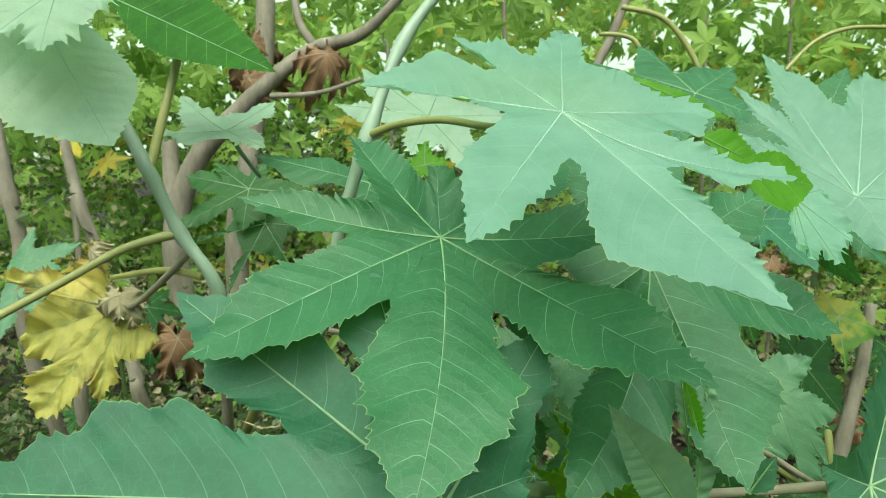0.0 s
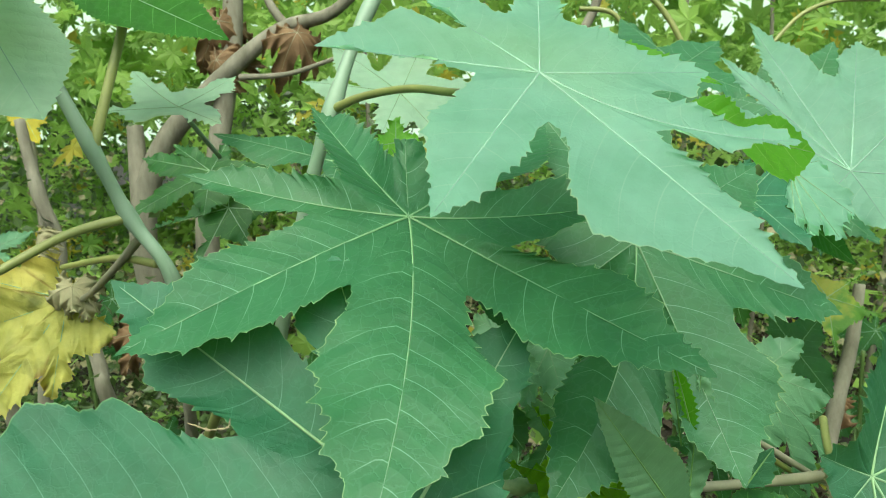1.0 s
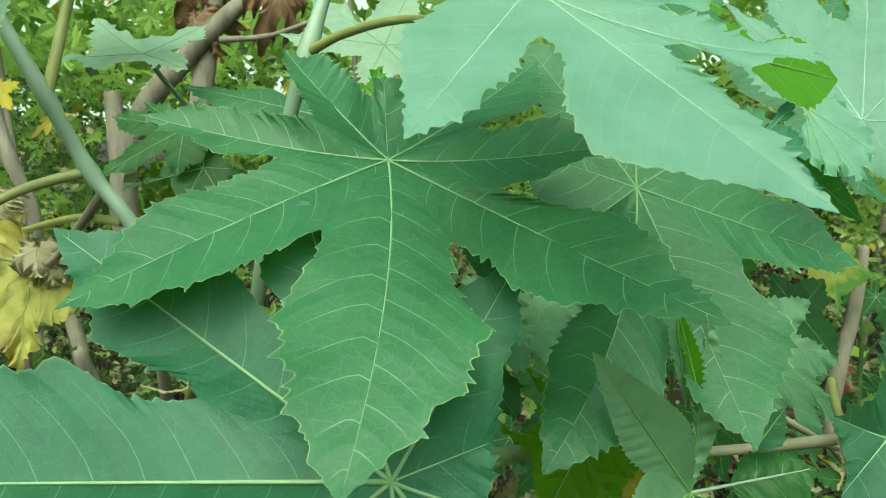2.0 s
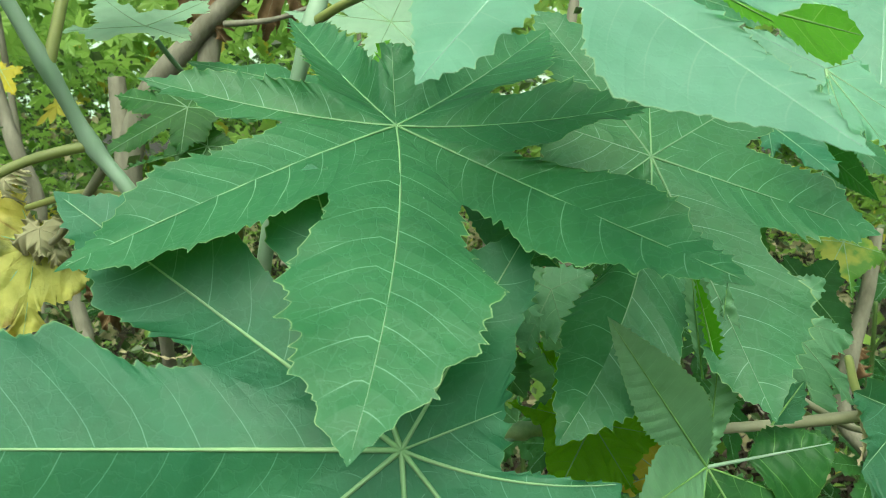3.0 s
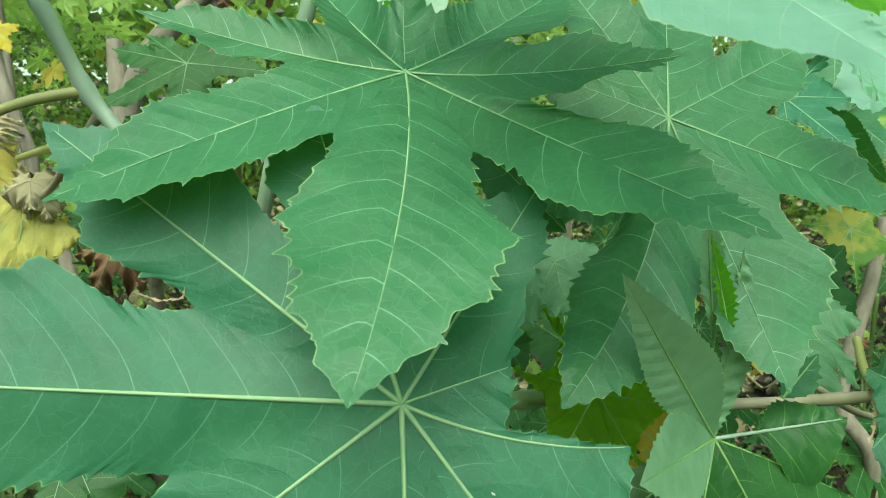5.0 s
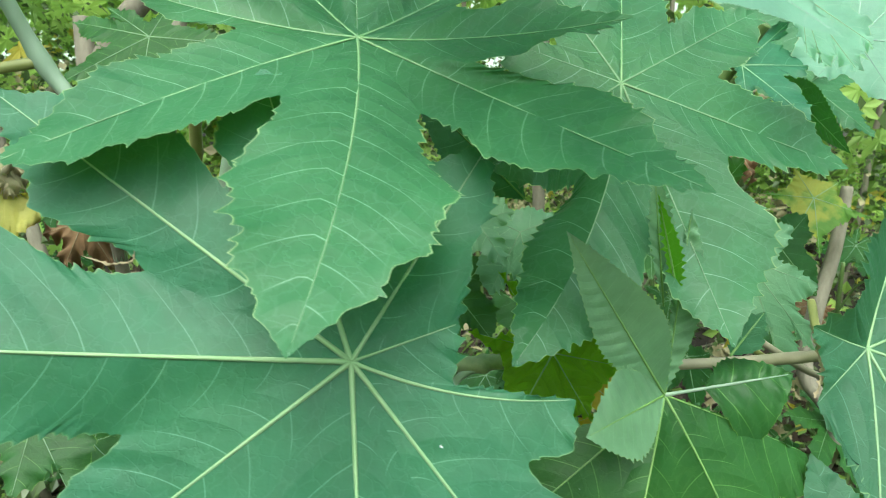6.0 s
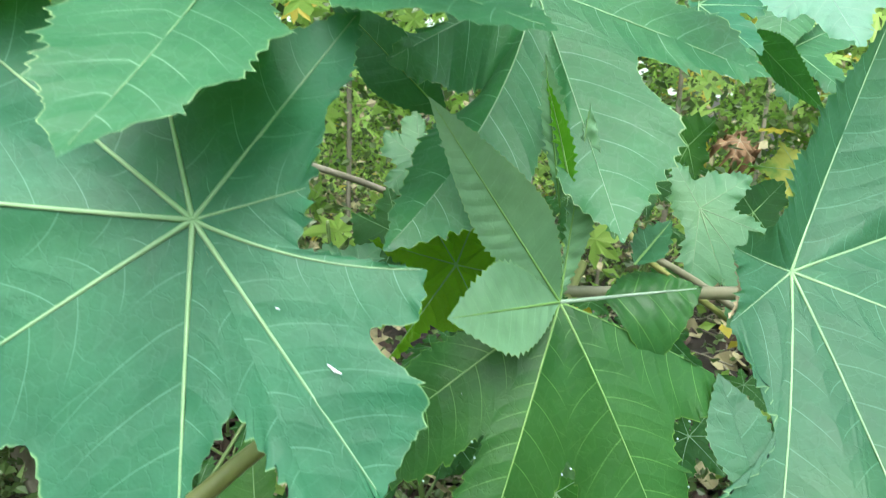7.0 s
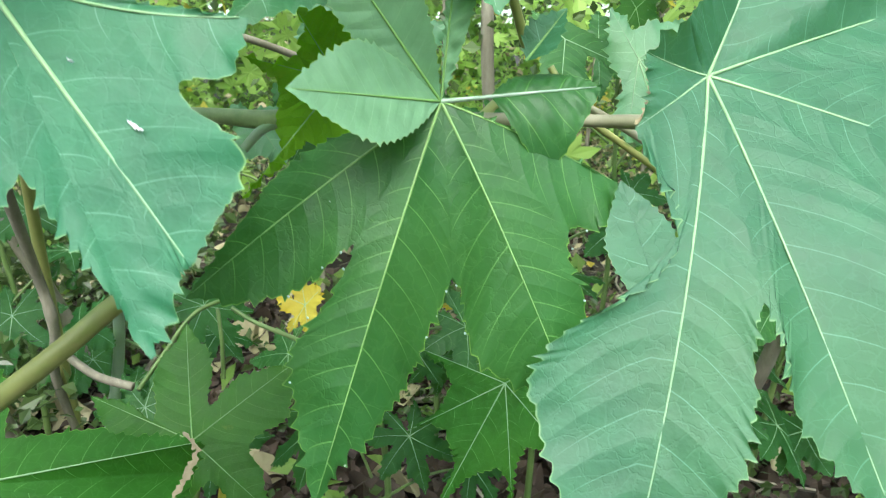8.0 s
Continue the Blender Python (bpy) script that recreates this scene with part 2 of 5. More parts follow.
m_withered = plain_material("withered leaf", (0.1, 0.055, 0.02), (0.3, 0.19, 0.09), 0.8, 30.0, 0.003)
m_straw = plain_material("straw litter", (0.22, 0.2, 0.1), (0.44, 0.41, 0.24), 0.85, 14.0, 0.002)
# lighter than leaf tone: sun and backlight are put into this colour
m_far_sunlit = foliage_material("thicket leaves with painted sunlight", (0.12, 0.25, 0.035), (0.42, 0.62, 0.14), 0.58, yellow=(0.6, 0.45, 0.05))
# emission stands in for bright sky showing through gaps in the thicket
m_haze_glow, nt_h = nodes_of("glowing haze backdrop")
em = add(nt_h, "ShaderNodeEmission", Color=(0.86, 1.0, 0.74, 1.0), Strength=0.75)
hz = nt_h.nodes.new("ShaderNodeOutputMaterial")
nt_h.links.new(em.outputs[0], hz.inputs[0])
# undergrowth colour lowered to carry the shade of the gaps
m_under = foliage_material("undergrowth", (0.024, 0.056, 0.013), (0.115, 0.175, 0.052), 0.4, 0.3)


# ---- shapes ----
def mesh_of(name, verts, faces, mat, smooth=True):
    me = bpy.data.meshes.new(name)
    me.from_pydata([tuple(v) for v in verts], [], faces)
    me.materials.append(mat)
    if smooth:
        me.polygons.foreach_set("use_smooth", [True] * len(me.polygons))
    return me


def part(name, me, parent, label="", m=None):
    ob = new(name, me)
    if parent:
        ob.parent = parent
        if parent.data is None:
            ob.matrix_parent_inverse = Matrix.Translation(-parent.location)
    if m is not None:
        ob.matrix_basis = m
    if label:
        ob["label"] = label
    return ob


def tube_data(points, radii, ring=10, knots=()):
    """Verts and faces of a bent, tapered round stem; knots: (share of the way, swelling)."""
    pts = [Vector(p) for p in points]
    n = len(pts)
    fine, rad = [], []
    steps = max(2, 48 // max(1, n - 1))
    for i in range(n - 1):
        p0, p1, p2, p3 = pts[max(i - 1, 0)], pts[i], pts[i + 1], pts[min(i + 2, n - 1)]
        for j in range(steps + (i == n - 2)):
            t = j / steps
            fine.append(0.5 * (2 * p1 + (p2 - p0) * t + (2 * p0 - 5 * p1 + 4 * p2 - p3) * t * t + (3 * p1 - p0 - 3 * p2 + p3) * t ** 3))
            rad.append(radii[i] + (radii[i + 1] - radii[i]) * t)
    m = len(fine)
    verts, faces = [], []
    side = None
    for i, p in enumerate(fine):
        d = (fine[min(i + 1, m - 1)] - fine[max(i - 1, 0)]).normalized()
        if side is None:
            side = d.orthogonal().normalized()
        side = (side - d * side.dot(d)).normalized()
        up = d.cross(side)
        r = rad[i]
        for at, swell in knots:
            r *= 1 + swell * math.exp(-((i / (m - 1) - at) * 26) ** 2)
        for k in range(ring):
            a = 2 * math.pi * k / ring
            verts.append(p + (side * math.cos(a) + up * math.sin(a)) * r)
    for i in range(m - 1):
        for k in range(ring):
            k2 = (k + 1) % ring
            faces.append((i * ring + k, i * ring + k2, (i + 1) * ring + k2, (i + 1) * ring + k))
    faces.append(tuple(range(ring))[::-1])
    faces.append(tuple((m - 1) * ring + k for k in range(ring)))
    return verts, faces


def tube(name, points, radii, mat, parent=None, label="", ring=10, knots=()):
    return part(name, mesh_of(name, *tube_data(points, radii, ring, knots), mat), parent, label)


def lobe_lines(lobes, i):
    """Midrib curve and the two half outlines' corner data of lobe i."""
    ang, length, tip_h, s_ang, s_rad, s_h, b_next, b_prev, bend = lobes[i]
    bend = bend or 0.0
    prev = lobes[i - 1]
    pol = lambda a, r: Vector((r * math.cos(radians(a)), r * math.sin(radians(a))))  # noqa: E731
    tip = pol(ang, length)
    return tip, tip_h, bend, ((1, pol(s_ang, s_rad), s_h, b_next), (-1, pol(prev[3], prev[4]), prev[5], b_prev))


def blade_data(lobes, seed=1, n0=10, n1=190, nv=7, teeth=0.0088, tooth=0.0039, wave=0.003, fold=0.08, crumple=0.0, spikes=None):
    """A palmate blade about its own centre: each lobe has two halves between midrib and margin, with a toothed rim.
    spikes: for a lobe's number and side, large points of the margin as (share of the way, height, width)."""
    rnd = random.Random(seed)
    verts, faces, uvs = [], [], []
    for i in range(len(lobes)):
        tip, tip_h, bend, halves = lobe_lines(lobes, i)
        length = max(tip.length, 1e-4)
        ahead = tip / length
        for sign, sin, sin_h, bulge in halves:
            chord = tip - sin
            clen = max(chord.length, 1e-4)
            across = Vector((-chord.y, chord.x)) / clen
            if across.dot(Vector((-ahead.y, ahead.x)) * sign) < 0:
                across = -across
            reach = max(sin.dot(ahead), 0.0) / length
            u0 = 0.8 * min(reach, 1.0) if reach > 0.8 else min(0.4, max(0.03, 0.5 * reach))
            count = max(3, round(clen / teeth))
            bounds = [0.0]
            for _ in range(count):
                bounds.append(bounds[-1] + rnd.uniform(0.6, 1.4))
            bounds = [b / bounds[-1] for b in bounds]
            amps = [tooth * rnd.choice((0.3, 0.45, 0.6, 0.8, 1.0, 1.5, 1.9)) * rnd.uniform(0.8, 1.2) for _ in range(count)]
            big = [rnd.uniform(-0.5, 1.0) for _ in range(count + 3)]
            ph, ph2 = rnd.uniform(0, 6.28), rnd.uniform(0, 6.28)
            start = len(verts)
            k = 0
            for j in range(n0 + n1 + 1):
                if j <= n0:
                    s = j / n0
                    u, q, zq, w = u0 * s, sin * s, sin_h * s ** 1.7, 0.0
                    q0 = q
                else:
                    w = (j - n0) / n1
                    u = u0 + (1 - u0) * w
                    prof = math.sin(math.pi / 2 * w / 0.46) ** 2.1 if w < 0.46 else 1 - ((w - 0.46) / 0.54) ** 1.25
                    q0 = sin + chord * w + across * (bulge * clen * prof)
                    for at, high, broad in (spikes or {}).get((i, sign), ()):
                        q0 = q0 + across * high * max(0.0, 1 - (abs(w - at) / broad if w < at else 2.2 * (w - at) / broad))
                    while k < count - 1 and w > bounds[k + 1]:
                        k += 1
                    f = (w - bounds[k]) / max(bounds[k + 1] - bounds[k], 1e-6)
                    saw = ((f / 0.72) ** 1.9 if f < 0.72 else ((1 - f) / 0.28) ** 1.2) - 0.25
                    grow = min(1, w * 10) * min(1, (1 - w) * 7)
                    g = clen * w / 0.027
                    coarse = (big[int(g) % len(big)] * (0.4 + 0.6 * (g % 1.0)) - 0.25) * tooth * 1.25
                    q = q0 + (across * (amps[k] * saw + coarse) + chord * (0.25 * amps[k] * max(saw, 0) / clen)) * grow
                    zq = sin_h + (tip_h - sin_h) * w ** 1.3
                p = tip * u + Vector((-ahead.y, ahead.x)) * (bend * length * 4 * u * (1 - u))
                zp = tip_h * u ** 1.7
                half = (q0 - p).length
                sag = min(half, 1.6 * abs(q0.x * ahead.y - q0.y * ahead.x))
                ramp = min(1, w * 3) * min(1, (1 - w) * 4)
                for c in range(nv + 1):
                    v = c / nv
                    v = 1 - (1 - v) ** 1.25
                    disp = (q - q0) * (v ** 6)
                    xy = p.lerp(q0, v) + disp
                    z = zp + (zq - zp) * v
                    if w and half > 1e-4:
                        z += disp.dot((q0 - p) / half) * min(0.25, max(-0.25, (zq - zp) / half - 2 * fold * ramp))
                        z += disp.dot(chord) * (tip_h - sin_h) / clen ** 2
                    z += ramp * (-fold * sag * v * v + wave * v * v * math.sin(ph + 11 * w) + 0.25 * wave * v ** 3 * math.sin(ph2 + 27 * w))
                    if crumple:
                        z += crumple * (noise.noise((xy.x * 38, xy.y * 38, seed)) + 0.5 * noise.noise((xy.x * 95, xy.y * 95, seed)))
                    verts.append((xy.x, xy.y, z))
                    lat = abs(xy.x * ahead.y - xy.y * ahead.x)
                    uvs.append((xy.dot(ahead) - 0.42 * lat - 6.5 * lat * lat, sign * max(v * min(1.0, 0.95 + w), 0.001)))
            row = nv + 1
            for j in range(n0 + n1):
                for c in range(nv):
                    a, b = start + j * row + c, start + (j + 1) * row + c
                    quad = (a, b, b + 1, a + 1)
                    faces.append(quad if sign < 0 else quad[::-1])
    return verts, faces, uvs


def blade_mesh(name, lobes, mat, **kw):
    verts, faces, uvs = blade_data(lobes, **kw)
    me = mesh_of(name, verts, faces, mat)
    layer = me.uv_layers.new(name="lobe")
    layer.data.foreach_set("uv", [x for f in faces for i in f for x in uvs[i]])
    bm = bmesh.new()
    bm.from_mesh(me)
    bmesh.ops.remove_doubles(bm, verts=bm.verts, dist=0.00004)
    bmesh.ops.dissolve_degenerate(bm, edges=bm.edges, dist=0.00001)
    bm.to_mesh(me)
    bm.free()
    return me


def leaf_pose(center, normal):
    n = Vector(normal).normalized()
    x = Vector((0, 0, 1)).cross(n).normalized()
    y = n.cross(x)
    return Matrix.Translation(center) @ Matrix((x, y, n)).transposed().to_4x4()


def leaf(parent, center, normal, lobes, mat, label, vein_mat=None, vein=0.00115, m=None, name="leaf", **kw):
    """A leaf blade with a raised vein down the middle of every lobe."""
    me = blade_mesh(name, lobes, mat, **kw)
    ob = part(name, me, parent, label, m if m is not None else leaf_pose(center, normal))
    for ang, length, tip_h, *_, bend in lobes:
        if bend is None:
            continue
        d = Vector((math.cos(radians(ang)), math.sin(radians(ang))))
        pts, rad = [], []
        r0 = vein * min(1.0, 0.45 + length / 0.33)
        for s in (0.0, 0.12, 0.3, 0.5, 0.7, 0.86, 0.97):
            off = bend * length * 4 * s * (1 - s)
            pts.append((d.x * length * s - d.y * off, d.y * length * s + d.x * off, tip_h * s ** 1.7 + 0.0001))
            rad.append(r0 * (1 - 0.84 * s ** 0.75))
        part("vein", mesh_of("vein", *tube_data(pts, rad, 6), vein_mat or m_vein), ob)
    return ob


def regular(count=8, size=0.16, seed=0, sinus=0.42, spread=320, bulge=0.13, droop=0.6, first=-90):
    """Lobes of an even palmate leaf, the longest ahead, with small chance differences."""
    r = random.Random(seed)
    lobes = []
    for i in range(count):
        a = (i - (count - 1) / 2) / (count - 1) * spread
        length = size * (0.62 + 0.38 * math.cos(radians(a * 0.55))) * r.uniform(0.9, 1.08)
        last = i == count - 1
        step = spread / (count - 1)
        s_a = 180 if last else a + step / 2
        s_r = size * (0.1 if last else sinus * r.uniform(0.85, 1.15) * (0.65 + 0.35 * math.cos(radians(a * 0.5))))
        lobes.append((first + a, length, -droop * length ** 2 * r.uniform(0.5, 1.6), first + s_a, s_r, -droop * s_r ** 2, bulge, bulge, r.uniform(-0.05, 0.05)))
    return lobes


def thing(name, label, category, at=(0, 0, 0), group=""):
    ob = new(name)
    ob.empty_display_size = 0.05
    ob.location = at
    return tagged(ob, label, category, group)


# ---- ground ----
def ground_height(x, y):
    return 0.03 * noise.noise((x * 0.9, y * 0.9, 0)) + 0.015 * noise.noise((x * 4, y * 4, 3))


gv, gf = [], []
steps = [-40, -20, -10, -6, -4] + [-3 + 0.1 * i for i in range(61)] + [4, 6, 10, 20, 40]
for yy in steps:
    for xx in steps:
        gv.append((xx, yy + 2.5, ground_height(xx, yy + 2.5)))
side_n = len(steps)
for j in range(side_n - 1):
    for i in range(side_n - 1):
        gf.append((j * side_n + i, j * side_n + i + 1, (j + 1) * side_n + i + 1, (j + 1) * side_n + i))
tagged(new("ground", mesh_of("ground", gv, gf, m_soil)), "dark soil deepened for shade, covered with dead leaves and twigs", "ground", kind="structure")

# far ring that glows by itself, added as the bright distance
bv, bf = [], []
for k in range(49):
    a = radians(-30 + 240 * k / 48)
    for z in (-1.0, 3.0, 9.0):
        bv.append((38 * math.cos(a), 38 * math.sin(a), z))
for k in range(48):
    for j in range(2):
        bf.append((k * 3 + j, k * 3 + 3 + j, k * 3 + 4 + j, k * 3 + 1 + j))
tagged(new("backdrop", mesh_of("backdrop", bv, bf, m_haze_glow)), "glowing backdrop for the hazy brightness behind the thicket", "backdrop", kind="structure")

# ---- the plants in front ----
main_plant = thing("castor_bean_plant", "castor bean plant with large star-shaped green leaves", "plant")
leaf(main_plant, (-0.002, 0.573, 1.109), (0.04, -0.39, 0.92), [
        (261, 0.256, -0.028, 288, 0.100, -0.005, 0.22, 0.14, 0.04),
        (309, 0.252, 0.006, 316, 0.092, 0.012, 0.22, 0.16, 0),
        (346, 0.174, 0.032, 8, 0.066, 0.018, 0.2, 0.0, 0),
        (42, 0.185, 0.024, 66, 0.062, 0.02, 0.15, 0.2, 0),
        (88, 0.074, 0.032, 98, 0.059, 0.022, 0.12, 0.2, 0),
        (114, 0.195, 0.018, 155, 0.057, 0.022, 0.03, 0.126, 0),
        (170, 0.174, 0.027, 181, 0.076, 0.006, 0.12, 0.13, 0),
        (212, 0.226, -0.020, 242, 0.098, 0.002, 0.15, 0.13, 0)], m_leaf, "broad flat green star-shaped leaf", seed=11, vein=0.00095, fold=-0.03, crumple=0.0011, spikes={(0, 1): ((0.4, 0.007, 0.13), (0.62, 0.007, 0.1), (0.77, 0.005, 0.09)), (0, -1): ((0.4, 0.007, 0.11), (0.56, 0.005, 0.09), (0.73, 0.007, 0.09), (0.88, 0.004, 0.08)), (1, -1): ((0.5, 0.004, 0.08), (0.68, 0.004, 0.08)), (1, 1): ((0.66, 0.004, 0.08), (0.8, 0.004, 0.06)), (7, 1): ((0.55, 0.004, 0.09), (0.72, 0.005, 0.08)), (7, -1): ((0.5, 0.004, 0.08),)})
leaf(main_plant, (0.189, 0.612, 1.079), (0.07, -0.74, 0.67), [
        (334, 0.176, -0.002, 5, 0.080, -0.002, 0.13, 0.08, 0),
        (30, 0.158, -0.005, 49, 0.081, -0.002, 0.12, 0.2, 0),
        (77, 0.209, -0.013, 91, 0.110, 0.003, 0.12, 0.12, 0),
        (110, 0.177, -0.009, 139, 0.057, -0.001, 0.12, 0.12, 0),
        (153, 0.098, -0.003, 208, 0.072, -0.002, 0.12, 0.12, 0),
        (213, 0.127, -0.005, 240, 0.076, -0.035, 0.12, 0.12, 0),
        (242, 0.232, -0.015, 274, 0.112, -0.012, 0.2, 0.1, 0.07),
        (279, 0.207, -0.006, 311, 0.093, 0.006, 0.23, 0.2, 0)], m_leaf, "green star-shaped leaf partly under its neighbours", seed=12, vein=0.00095, fold=-0.03, crumple=0.0011)
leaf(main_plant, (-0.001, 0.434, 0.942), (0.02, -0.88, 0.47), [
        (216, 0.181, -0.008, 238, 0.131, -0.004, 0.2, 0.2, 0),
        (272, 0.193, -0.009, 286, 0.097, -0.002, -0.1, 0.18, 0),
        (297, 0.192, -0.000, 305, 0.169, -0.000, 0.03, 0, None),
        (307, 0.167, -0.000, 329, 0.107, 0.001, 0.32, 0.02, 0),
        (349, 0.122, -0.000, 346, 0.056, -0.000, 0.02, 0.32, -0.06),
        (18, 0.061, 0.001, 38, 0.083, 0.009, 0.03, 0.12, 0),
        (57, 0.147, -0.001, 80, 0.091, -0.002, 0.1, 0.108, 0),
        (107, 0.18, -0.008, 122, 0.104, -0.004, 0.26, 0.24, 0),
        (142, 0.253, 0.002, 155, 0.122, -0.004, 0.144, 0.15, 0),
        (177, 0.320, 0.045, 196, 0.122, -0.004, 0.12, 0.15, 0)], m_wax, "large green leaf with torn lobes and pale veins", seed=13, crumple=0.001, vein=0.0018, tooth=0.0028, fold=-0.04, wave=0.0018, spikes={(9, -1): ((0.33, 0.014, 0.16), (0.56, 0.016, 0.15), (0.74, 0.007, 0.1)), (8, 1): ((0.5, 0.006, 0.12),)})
YOUNG = [
        (215, 0.181, -0.040, 238, 0.096, -0.015, 0.16, 0.14, 0),
        (251, 0.232, -0.060, 273, 0.096, -0.035, 0.05, 0.18, 0),
        (293, 0.185, -0.045, 314, 0.104, -0.018, 0.08, 0.24, 0),
        (338, 0.114, -0.022, 345, 0.006, -0.000, 0.02, 0.34, 0),
        (60, 0.006, 0.000, 150, 0.006, 0.000, 0.1, 0.1, None)]
young_leaf = leaf(main_plant, (0.204, 0.512, 0.876), (0.05, -0.80, 0.60), YOUNG, m_young, "glossy young green leaf with hanging lobes", m_youngvein, seed=14, vein=0.001, tooth=0.0034, fold=0.12)


def lone_lobe(parent, base, tip, normal, wide, mat, label, vein_mat, seed, start=0.0, fold=0.3, arch=0.0, pucker=0.0005, tooth=0.0026, vein=0.0009, curl=0.0, middle=0.45):
    """One lobe of a folded leaf, from its base to its tip; wide: half widths on either side, start: share of bare vein."""
    rnd = random.Random(seed)
    base, tip = Vector(base), Vector(tip)
    ahead = tip - base
    length = ahead.length
    ahead.normalize()
    n = Vector(normal)
    n = (n - ahead * n.dot(ahead)).normalized()
    m = Matrix.Translation(base) @ Matrix((ahead, n.cross(ahead), n)).transposed().to_4x4()
    rows, nv = 110, 7
    verts, faces, uvs = [], [], []
    for sign, w0 in ((1, wide[0]), (-1, wide[1])):
        first = len(verts)
        count = max(4, round(length * (1 - start) / 0.0052))
        amps = [tooth * rnd.choice((0.25, 0.5, 0.8, 1.1, 1.6)) for _ in range(count + 1)]
        ph = rnd.uniform(0, 6.28)
        for j in range(rows + 1):
            u = j / rows
            s = start + (1 - start) * u
            body = (math.sin(math.pi / 2 * u / middle) if u < middle else 1 - ((u - middle) / (1 - middle)) ** 1.35)
            f = (u * count) % 1.0
            saw = ((f / 0.8) ** 1.7 if f < 0.8 else (1 - f) / 0.2) - 0.3
            edge = max(0.0, w0 * body + amps[int(u * count)] * saw * min(1, 8 * u) * min(1, 7 * (1 - u)))
            for c in range(nv + 1):
                v = c / nv
                q = edge * v
                lift = fold * q - curl * q * q / max(w0, 1e-4) + arch * length * 4 * s * (1 - s)
                lift += pucker * math.sin(v * math.pi) * (noise.noise((s * length * 90, sign * q * 70, ph)) + 0.5 * math.sin(2 * math.pi * (s * length - 0.5 * q) / 0.011 + ph))
                verts.append((s * length, sign * q, lift))
                uvs.append((s * length - 0.52 * q, sign * max(v, 0.001)))
        for j in range(rows):
            for c in range(nv):
                a, b = first + j * (nv + 1) + c, first + (j + 1) * (nv + 1) + c
                faces.append((a, b, b + 1, a + 1) if sign > 0 else (a, a + 1, b + 1, b))
    me = mesh_of("leaf_lobe", verts, faces, mat)
    layer = me.uv_layers.new(name="lobe")
    layer.data.foreach_set("uv", [x for f in faces for i in f for x in uvs[i]])
    ob = part("leaf_lobe", me, parent, label, m)
    pts = [(length * s, 0.0, arch * length * 4 * s * (1 - s) + 0.0003) for s in (0.0, 0.2, 0.4, 0.6, 0.8, 0.96)]
    part("vein", mesh_of("vein", *tube_data(pts, [vein * (1 - 0.8 * k / 5) for k in range(6)], 6), vein_mat), ob)
    return ob


hub = Vector((0.204, 0.512, 0.876))
lone_lobe(main_plant, hub, hub + Vector((-0.087, -0.052, 0.13)), (-0.2, -0.9, 0.3), (0.02, 0.025), m_downy_sheen, "grey-green young lobe that stands upright", m_youngvein, 201, fold=0.15, tooth=0.0019)
lone_lobe(main_plant, hub, hub + Vector((0.014, 0.02, 0.126)), (-0.35, -0.9, 0.0), (0.004, 0.016), m_downy_sheen, "crinkled upright young lobe folded along its midrib", m_youngvein, 202, fold=0.1, pucker=0.002, middle=0.6)
lone_lobe(main_plant, hub + Vector((-0.002, 0.012, 0.06)), hub + Vector((-0.018, 0.01, 0.155)), (-0.3, -0.9, 0.3), (0.006, 0.01), m_downy_sheen, "pale tip of an upright young lobe", m_youngvein, 215, fold=0.2, middle=0.6)
lone_lobe(main_plant, hub + Vector((0.003, 0.002, 0.07)), hub + Vector((-0.018, 0.0, 0.14)), (-0.35, -0.9, -0.1), (0.003, 0.008), m_lit_through, "bright green half of a folded lobe", m_youngvein, 203, fold=0.6, arch=-0.05)
lone_lobe(main_plant, hub, hub + Vector((0.096, 0.012, 0.008)), (-0.1, -0.75, 0.65), (0.02, 0.042), m_young, "dark green young lobe curled under at its rim", m_stem, 204, start=0.3, fold=0.25, curl=0.7, pucker=0.0018, vein=0.0016)
lone_lobe(main_plant, hub + Vector((0.05, 0.014, 0.022)), hub + Vector((0.074, 0.02, 0.052)), (-0.5, -0.8, 0.1), (0.012, 0.012), m_blue, "curled pale rim of a young lobe", m_youngvein, 205, fold=0.4)
lone_lobe(main_plant, hub, hub + Vector((-0.074, -0.073, 0.014)), (0.55, -0.7, 0.42), (0.027, 0.029), m_downy_sheen, "rounded grey-green young lobe", m_youngvein, 206, fold=0.12, middle=0.55)
leaf(main_plant, (0.374, 0.554, 0.888), (-0.12, -0.66, 0.74), [
        (287, 0.285, -0.035, 316, 0.149, -0.004, 0.2, 0.115, 0),
        (339, 0.191, -0.011, 7, 0.113, -0.004, 0.12, 0.12, 0),
        (28, 0.222, -0.015, 40, 0.120, 0.020, 0.12, 0.12, 0),
        (70, 0.190, 0.090, 128, 0.026, 0.030, 0.06, 0.15, 0),
        (162, 0.041, 0.008, 208, 0.043, 0.008, 0.02, 0.03, 0),
        (226, 0.066, 0.004, 260, 0.118, -0.008, 0.03, 0.02, 0),
        (261, 0.330, -0.055, 278, 0.155, -0.008, 0.13, 0.3, 0.02)], m_blue, "green leaf with a dry nibbled edge", seed=15, crumple=0.0012, vein=0.0012, fold=-0.06)
tube("stem", [(0.132, 0.614, 0.85), (0.16, 0.61, 0.846), (0.19, 0.606, 0.852), (0.253, 0.603, 0.854), (0.404, 0.630, 0.848), (0.620, 0.687, 0.841)], [.0062, .0052, .0048, .0046, .0042, .0042], m_brownstem, main_plant, "tan horizontal stem", knots=((.05, .3), (.42, .3), (.75, .3)))
